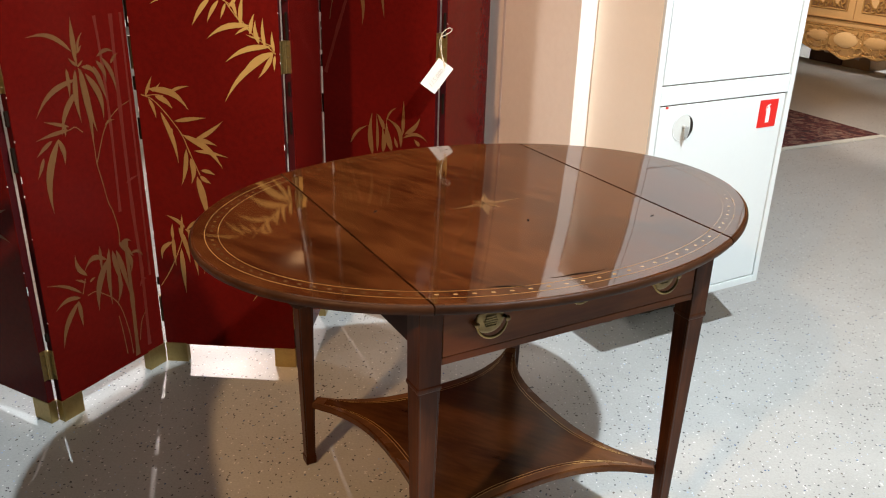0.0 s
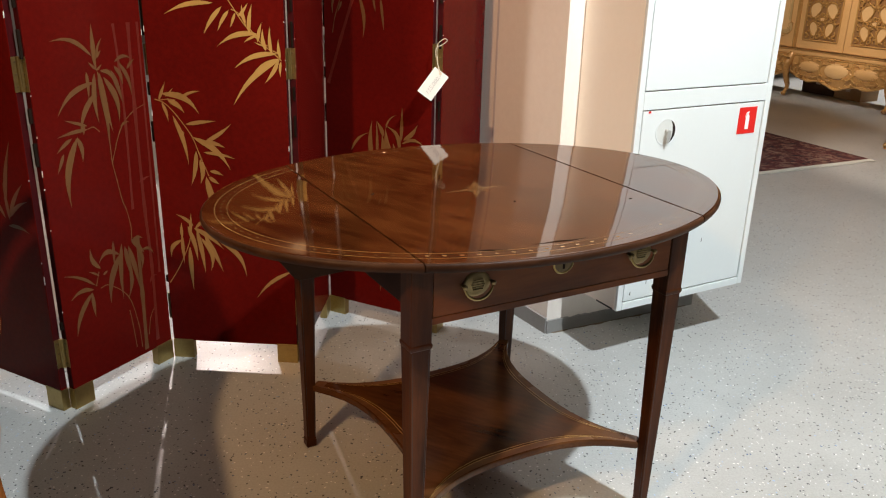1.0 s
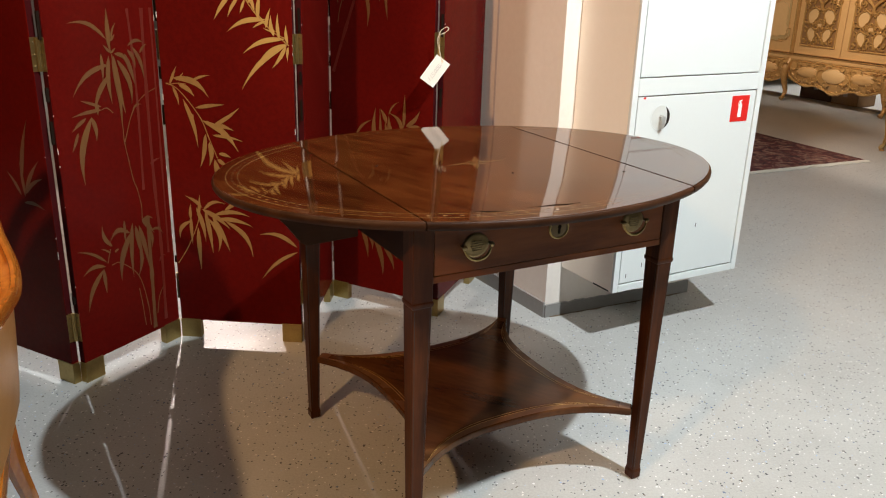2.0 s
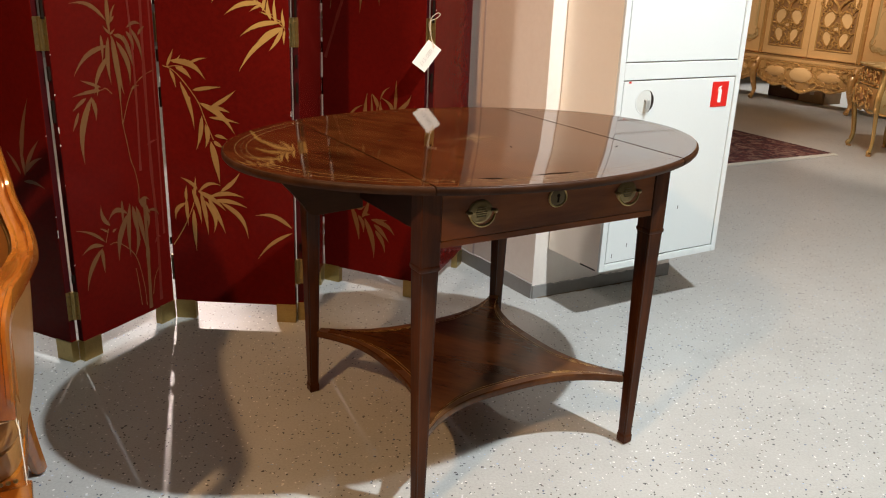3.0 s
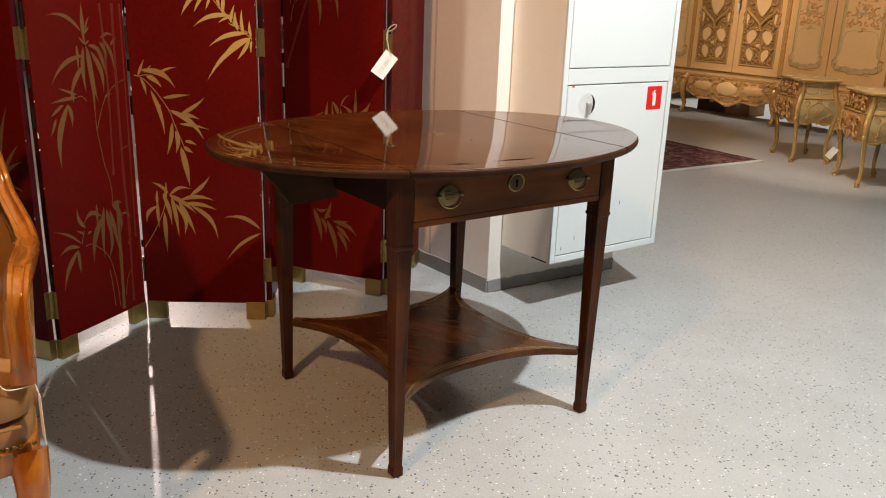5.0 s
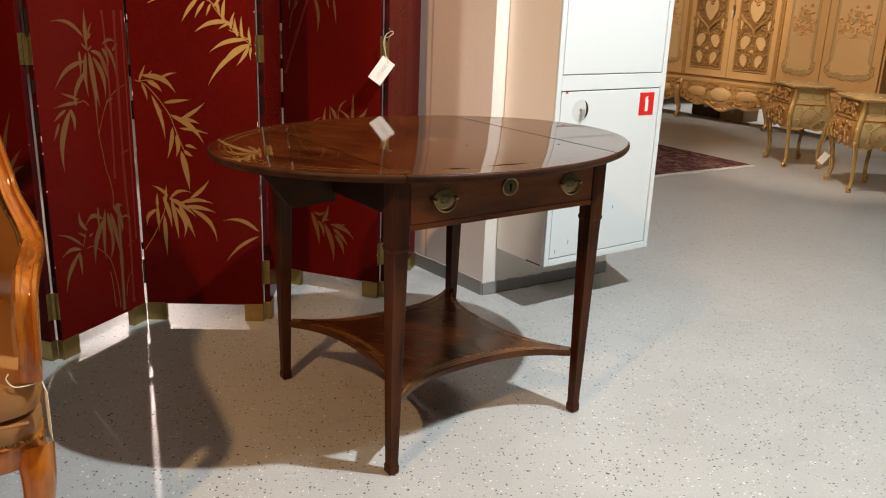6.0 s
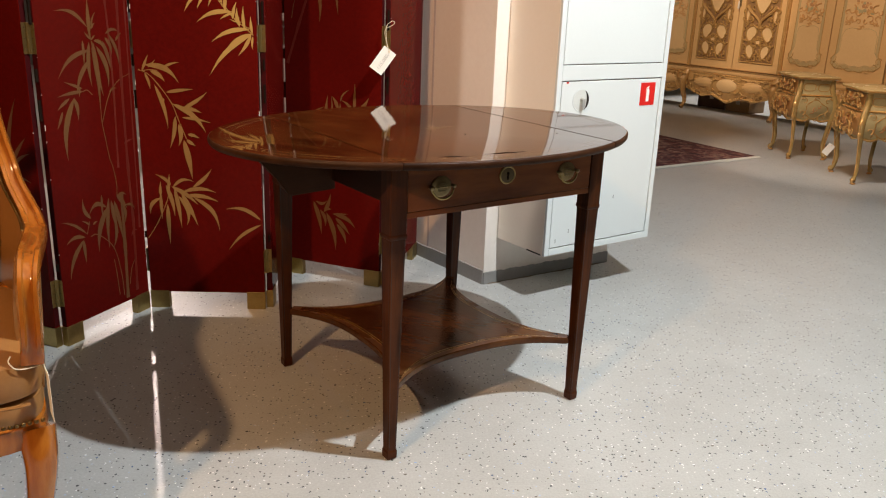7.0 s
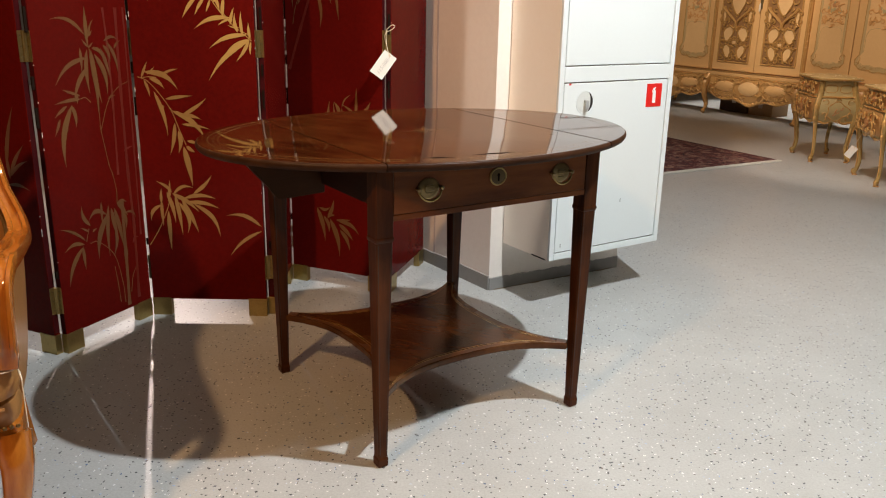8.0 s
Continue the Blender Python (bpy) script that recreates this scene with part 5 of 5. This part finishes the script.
    part("cartouche", bm, CREAM_PANEL, f, "pale painted oval cartouche", True)


def ward_leg(x, y=-0.03, big=1.0):
    path = smooth_path([(x, y + 0.03, 0.40), (x, y - 0.035, 0.30), (x, y - 0.025, 0.20), (x, y + 0.015, 0.10), (x, y - 0.005, 0.045), (x, y - 0.03, 0.018)], 6)
    lg = part("leg", tube(path, lambda t: (0.058 - 0.036 * min(1, t * 1.35) + 0.010 * max(0, t - 0.8) / 0.2) * big, sides=10, up=(1, 0, 0)), GILT_DARK, wardrobe, "gilt cabriole leg with scroll foot", True)
    scroll(lg, (x, 0.34), 0.045, 1, 0.8, Matrix.Translation((0, y - 0.055, 0)), 0.012)
    scroll(lg, (x, 0.25), 0.032, -1, 2.0, Matrix.Translation((0, y - 0.050, 0)), 0.010)


frieze(-0.97, -0.03)
frieze(0.03, 1.05)
frieze(1.11, 2.06)
for x in (-0.97, 0.0, 1.08, 2.07):
    ward_leg(x, -0.03, 0.78)
    ward_leg(x, 0.60, 0.7)

# cartons stored under the wardrobe
for nm, b, mt, lab in (("carton", (-0.12, 0.24, 0.36, 0.62, 0.0, 0.16), CARTON_DARK, "dark brown carton under the wardrobe"), ("carton", (0.27, 0.56, 0.34, 0.60, 0.0, 0.13), CARTON, "light brown carton under the wardrobe")):
    c = thing(nm, WARD @ pose((b[0] + b[1]) / 2, (b[2] + b[3]) / 2, 0), lab, "box")
    w, d = (b[1] - b[0]) / 2, (b[3] - b[2]) / 2
    part("carton_body", box(-w, w, -d, d, 0, b[5], 0.002), mt, c)
    part("tape", box(-0.025, 0.025, -d - 0.0008, d + 0.0008, b[5] * 0.6, b[5] + 0.0008), FRINGE, c, "pale packing tape")


# ---- bedside cabinets ----
def bedside():
    """A small bombe cabinet; its front faces local -y."""
    root = new("bedside_cabinet")
    W, D = 0.205, 0.135

    def ring(z, wf, df, n=9):
        w, d = W * wf, D * df
        front = [(-w + 2 * w * i / (n - 1), -d - 0.020 * math.sin(math.pi * i / (n - 1)) - 0.006 * math.sin(3 * math.pi * i / (n - 1))) for i in range(n)]
        right = [(w + 0.010 * math.sin(math.pi * i / 6), -d + 2 * d * i / 6) for i in range(1, 6)]
        back = [(w * (1 - 2 * i / 4), d) for i in range(5)]
        left = [(-w - 0.010 * math.sin(math.pi * i / 6), d - 2 * d * i / 6) for i in range(1, 6)]
        return [(x, y, z) for x, y in front + right + back + left]

    def at(z):
        """How far the body swells at a height."""
        t = (z - 0.27) / 0.31
        return 0.88 + 0.20 * math.sin(math.pi * min(1, max(0, t * 1.25))) ** 1.3 if t < 0.8 else 0.90
    body = part("body", loft([ring(z, at(z), at(z)) for z in (0.294, 0.31, 0.33, 0.355, 0.38, 0.41, 0.44, 0.47, 0.50, 0.53, 0.585)]), SAGE, root, smooth=True)
    for z0, z1 in ((0.312, 0.460), (0.492, 0.575)):
        rows = []
        for i in range(13):
            u = i / 12
            col = []
            for f in (0, 0.25, 0.5, 0.75, 1):
                z = z0 + (z1 - z0) * f
                k = at(z)
                x = (-0.86 + 1.72 * u) * W * k
                y = -D * k - 0.020 * math.sin(math.pi * (x / (2 * W * k) + 0.5)) - 0.007 - 0.004 * math.sin(math.pi * f)
                col.append((x, y, z))
            rows.append(col + [(col[-1][0], col[-1][1] + 0.02, z1), (col[0][0], col[0][1] + 0.02, z0)])
        fr = part("drawer_front", loft(rows), DRAWER_PAINT, root, "orange cream painted drawer front", True)
        mid = (z0 + z1) / 2
        tall = (z1 - z0) / 0.163
        for s in (-1, 1):
            for x, dz, r, k, st in ((0.145, 0.030, 0.040, 1, 0.4), (0.085, -0.028, 0.042, -1, 2.4), (0.150, -0.045, 0.032, 1, 3.2), (0.055, 0.038, 0.030, 1, 1.0), (0.030, -0.050, 0.026, -1, 0.6), (0.105, 0.055, 0.022, -1, 2.0)):
                scroll(fr, (s * x, mid + dz * tall), r * (0.55 + 0.45 * tall), s * k, st, Matrix.Translation((0, -D * at(mid) - 0.030, 0)), 0.0085)
        part("rosette", turned(lathe([(0.030, 0), (0.027, 0.006), (0.012, 0.010), (0.002, 0.011)], sides=12), pose(0, -D * at(mid) - 0.030, mid, 90) @ Matrix.Diagonal((1.1, tall, 1, 1))), ROSE, fr, "painted rose spray", True)
    apron = [(-0.165 + 0.33 * i / 24, -D * 0.9 - 0.024 * math.sin(math.pi * i / 24), 0.292 + 0.016 * math.sin(math.pi * i / 24) ** 2 + 0.010 * math.cos(4 * math.pi * i / 24)) for i in range(25)]
    part("apron_edge", tube(apron, lambda t: 0.010 + 0.004 * abs(math.sin(18 * t)), sides=7, up=(0, 1, 0)), GILT, root, "gilt shaped apron edge", True)
    for s in (-1, 1):
        turn = Matrix.Translation((s * (W * 1.06 + 0.014), 0, 0)) @ pose(0, 0, 0, 0, 0, 90)
        def side(y, z, lift=0.012):
            return (s * (W * at(z) + 0.010 * math.cos(math.pi * y / (2 * D)) + lift - 0.010), y, z)
        loop = []
        for i in range(37):
            a = 2 * math.pi * i / 36
            loop.append(side((0.078 + 0.012 * math.cos(3 * a)) * math.cos(a), 0.375 + (0.062 + 0.009 * math.cos(4 * a)) * math.sin(a), 0.012))
        part("side_cartouche", tube(loop, lambda t: 0.0036 + 0.0014 * math.sin(t * 60), sides=5, up=(1, 0, 0)), GILT, body, "gilt scrolled frame on the side", True)
        for y, z, r, k, st in ((0.086, 0.435, 0.026, 1, 0.4), (-0.086, 0.435, 0.026, -1, 2.7), (0.094, 0.350, 0.022, -1, 4.2), (-0.094, 0.350, 0.022, 1, 5.2), (0.050, 0.305, 0.024, 1, 0.2), (-0.050, 0.305, 0.024, -1, 3.0), (0.0, 0.448, 0.020, 1, 0.3), (0.015, 0.300, 0.016, -1, 1.0),
                               (0.0, 0.375, 0.018, 1, 2.0), (0.022, 0.395, 0.013, -1, 1.0), (-0.024, 0.360, 0.014, 1, 4.0)):
            scroll(body, (y, z), r, k, st, Matrix.Translation((s * (W * at(z) + 0.006), 0, 0)) @ pose(0, 0, 0, 0, 0, 90), 0.0048, 1.0, ROSE if r < 0.019 and abs(z - 0.378) < 0.03 else GILT)
        for y in (-0.052, 0.052):
            loop = [side(y + 0.042 * math.copysign(abs(math.cos(a)) ** 0.6, math.cos(a)), 0.532 + 0.026 * math.copysign(abs(math.sin(a)) ** 0.6, math.sin(a)), 0.012) for a in (2 * math.pi * i / 24 for i in range(25))]
            part("side_moulding", tube(loop, 0.0032, sides=5, up=(1, 0, 0)), GILT, body, smooth=True)
        edge = [(s * (W * 0.92 + 0.006), -0.12 + 0.24 * i / 20, 0.286 + 0.018 * math.sin(math.pi * i / 20) ** 2 + 0.009 * math.cos(4 * math.pi * i / 20)) for i in range(21)]
        part("side_edge", tube(edge, 0.008, sides=6, up=(1, 0, 0)), GILT, body, "gilt shaped lower edge", True)
    part("waist_moulding", loft([ring(0.468, 1.00, 1.02), ring(0.474, 1.03, 1.06), ring(0.482, 0.97, 0.99)]), GILT, root, smooth=True)
    part("top", loft([ring(0.584, 0.94, 0.96), ring(0.593, 1.03, 1.08), ring(0.601, 1.06, 1.12), ring(0.607, 1.06, 1.12), ring(0.611, 1.04, 1.09)]), SAGE_PALE, root, "moulded sage top", True)
    part("gilt_edge", loft([ring(0.594, 1.050, 1.105), ring(0.5985, 1.072, 1.138), ring(0.603, 1.066, 1.130)]), GILT, root, smooth=True)
    for sx in (-1, 1):
        for sy in (-1, 1):
            x, y = sx * 0.180, sy * 0.112
            ox, oy = sx * 0.7, sy * 0.7
            pts = [(x, y, 0.585), (x + ox * 0.012, y + oy * 0.012, 0.50), (x + ox * 0.042, y + oy * 0.042, 0.42), (x + ox * 0.046, y + oy * 0.046, 0.36), (x + ox * 0.022, y + oy * 0.022, 0.25),
                   (x + ox * 0.002, y + oy * 0.002, 0.12), (x + ox * 0.010, y + oy * 0.010, 0.055), (x + ox * 0.030, y + oy * 0.030, 0.024)]
            lg = part("leg", tube(smooth_path(pts, 6), lambda t: 0.017 + 0.007 * math.sin(math.pi * min(1, t * 1.6)) - 0.006 * t + 0.008 * max(0, t - 0.88) / 0.12, sides=9, up=(ox, oy, 0)), GILT_SAGE, root, "gilt cabriole leg", True)
            curl = [(x + ox * (0.030 + 0.016 * math.cos(a) * (1 - 0.06 * k)), y + oy * (0.030 + 0.016 * math.cos(a) * (1 - 0.06 * k)), 0.022 + 0.015 * math.sin(a) * (1 - 0.06 * k)) for k, a in ((k, 2.2 - 0.55 * k) for k in range(12))]
            part("foot_scroll", tube(curl, lambda t: 0.010 - 0.004 * t, sides=7, up=(-oy, ox, 0)), GILT, lg, "curled gilt scroll foot", True)
            part("foot_pad", lathe([(0.016, 0.0), (0.019, 0.003), (0.014, 0.010), (0.004, 0.012)], sides=10, at=(x + ox * 0.022, y + oy * 0.022, 0)), GILT_DARK, lg, smooth=True)
            ridge = [Vector(q) + Vector((ox, oy, 0)) * (0.018 + 0.006 * math.sin(math.pi * min(1, i / 5)) - 0.006 * i / 7) for i, q in enumerate(pts[1:7])]
            part("leg_ridge", tube(smooth_path(ridge, 5), 0.0045, sides=5, up=(ox, oy, 0)), GILT, lg, "gilt ridge down the leg", True)
            for z, r in ((0.40, 0.026), (0.32, 0.020)):
                part("knee_carving", turned(lathe([(r, 0), (r * 0.8, 0.010), (r * 0.3, 0.016)], sides=8), pose(x + ox * 0.055, y + oy * 0.055, z, 90, 0, math.degrees(math.atan2(oy, ox)) + 90) @ Matrix.Diagonal((0.7, 1.3, 1, 1))), GILT, lg, smooth=True)
    return tagged(root, "gilt and sage painted bombe bedside cabinet on cabriole legs", "bedside cabinet", "pair of bedside cabinets")


DRAWER_PAINT = painted("orange_cream_paint", (0.60, 0.33, 0.12), (0.38, 0.17, 0.055), 0.36, 16, 45, 0.9, 0.2)
GILT_SAGE = painted("gilt_over_sage", (0.50, 0.325, 0.110), (0.27, 0.175, 0.060), 0.2, 22, 70, 0.25, 0.2, 0.5, 0.7)
night = bedside()
night.matrix_world = pose(3.19, 5.44, 0, 0, 0, -97)
copy_thing(night, pose(3.215, 4.585, 0, 0, 0, -100))

# ---- rug ----
RUGM = pose(2.80, 5.29, 0, 0, 0, math.degrees(math.atan2(-0.525, -1.03)))
rug = thing("rug", RUGM, "dark red patterned oriental rug with pale fringe", "rug")
bm = box(0, 2.2, -1.5, 0.0, 0.001, 0.010, 0.003)
part("rug_field", bm, RUG, rug)
rng = random.Random(3)
bm = bmesh.new()
for i in range(150):
    x = 2.2 * i / 149
    a = rng.uniform(-0.012, 0.012)
    tube([(x, -0.002, 0.006), (x + a * 0.5, 0.02, 0.005), (x + a, 0.042 + rng.uniform(-0.008, 0.01), 0.003)], 0.0045, bm, 4)
part("fringe", bm, FRINGE, rug, "pale cotton fringe")


# ---- price tags ----
def writing(text, size, material, parent, m):
    cu = bpy.data.curves.new("writing", "FONT")
    cu.body, cu.size, cu.align_x, cu.align_y, cu.shear = text, size, "CENTER", "CENTER", 0.25
    tmp = bpy.data.objects.new("writing_curve", cu)
    me = bpy.data.meshes.new_from_object(tmp)
    bpy.data.objects.remove(tmp)
    me.materials.append(material)
    ob = new("writing", me)
    ob.parent = parent
    ob.matrix_local = m
    return tagged(ob, "handwritten pencil price")


def price_tag(at, tilt, yaw, w, h, text, label, string):
    """A card on a string; at is its eyelet."""
    t = thing("price_tag", pose(*at, 0, 0, yaw), label, "price tag")
    turn = pose(0, 0, 0, 0, tilt)
    card = part("card", turned(box(-w / 2, w / 2, -0.0004, 0.0004, -h + 0.007, 0.007), turn), PAPER, t)
    part("eyelet", turned(lathe([(0.0022, 0), (0.004, 0), (0.004, 0.0006), (0.0022, 0.0006)], sides=12), turn @ pose(0, -0.0004, 0, 90)), STRING, t)
    part("string", tube(smooth_path(string, 6), 0.0012, sides=6), STRING, t, "thin cotton string", True)
    if text:
        writing(text, w * 0.36, INK, card, turn @ pose(0.002, -0.0008, -h * 0.44, 90, -90, 0))
    return t


# the screen's tag hangs askew from a hinge
price_tag((-0.010, 2.375, 0.893), 35.5, 6, 0.052, 0.090, "115.000,-", "white paper price tag tied to a screen hinge",
          [(0, -0.001, 0.0), (-0.009, 0.0, 0.028), (-0.012, 0.004, 0.072), (-0.008, 0.004, 0.090), (0.010, 0.003, 0.104), (0.018, 0.002, 0.098), (0.004, 0.004, 0.086), (-0.012, 0.004, 0.078), (-0.016, 0.006, 0.060), (-0.006, 0.002, 0.020), (0.001, 0.0, 0.002)])

# tag on a bedside cabinet leg and on the armchair
price_tag((3.095, 4.80, 0.185), 32, -20, 0.048, 0.082, "", "white paper price tag on a bedside cabinet", [(0, 0, 0), (0.01, -0.01, 0.05), (0.03, -0.02, 0.10)])
price_tag((-0.634, 0.795, 0.424), 2, 118, 0.048, 0.090, "", "white price tag on string at the armchair arm", [(0, -0.001, 0), (0.006, 0.002, 0.010), (0.0115, 0.003, 0.019), (0.012, 0.004, 0.040), (0.013, 0.006, 0.062), (0.011, 0.006, 0.040), (0.008, 0.008, 0.020), (0.004, 0.028, 0.017), (0.003, 0.048, 0.020), (0.006, 0.058, 0.034), (0.006, 0.054, 0.044)])

# thin joint up the side of the wall end, its groove shade as grey colour
seam = CORNER + BACK * 0.375
joint = slab([tuple(seam + OUT_LEFT * o + BACK * b) for o, b in ((-0.004, -0.006), (0.0004, -0.006), (0.0004, 0.006), (-0.004, 0.006))], 0.056, 3.6)
tagged(part("trim", joint, JOINT_SHADE), "narrow joint in the beige wall, its shade as grey colour", "wall trim", kind="structure")
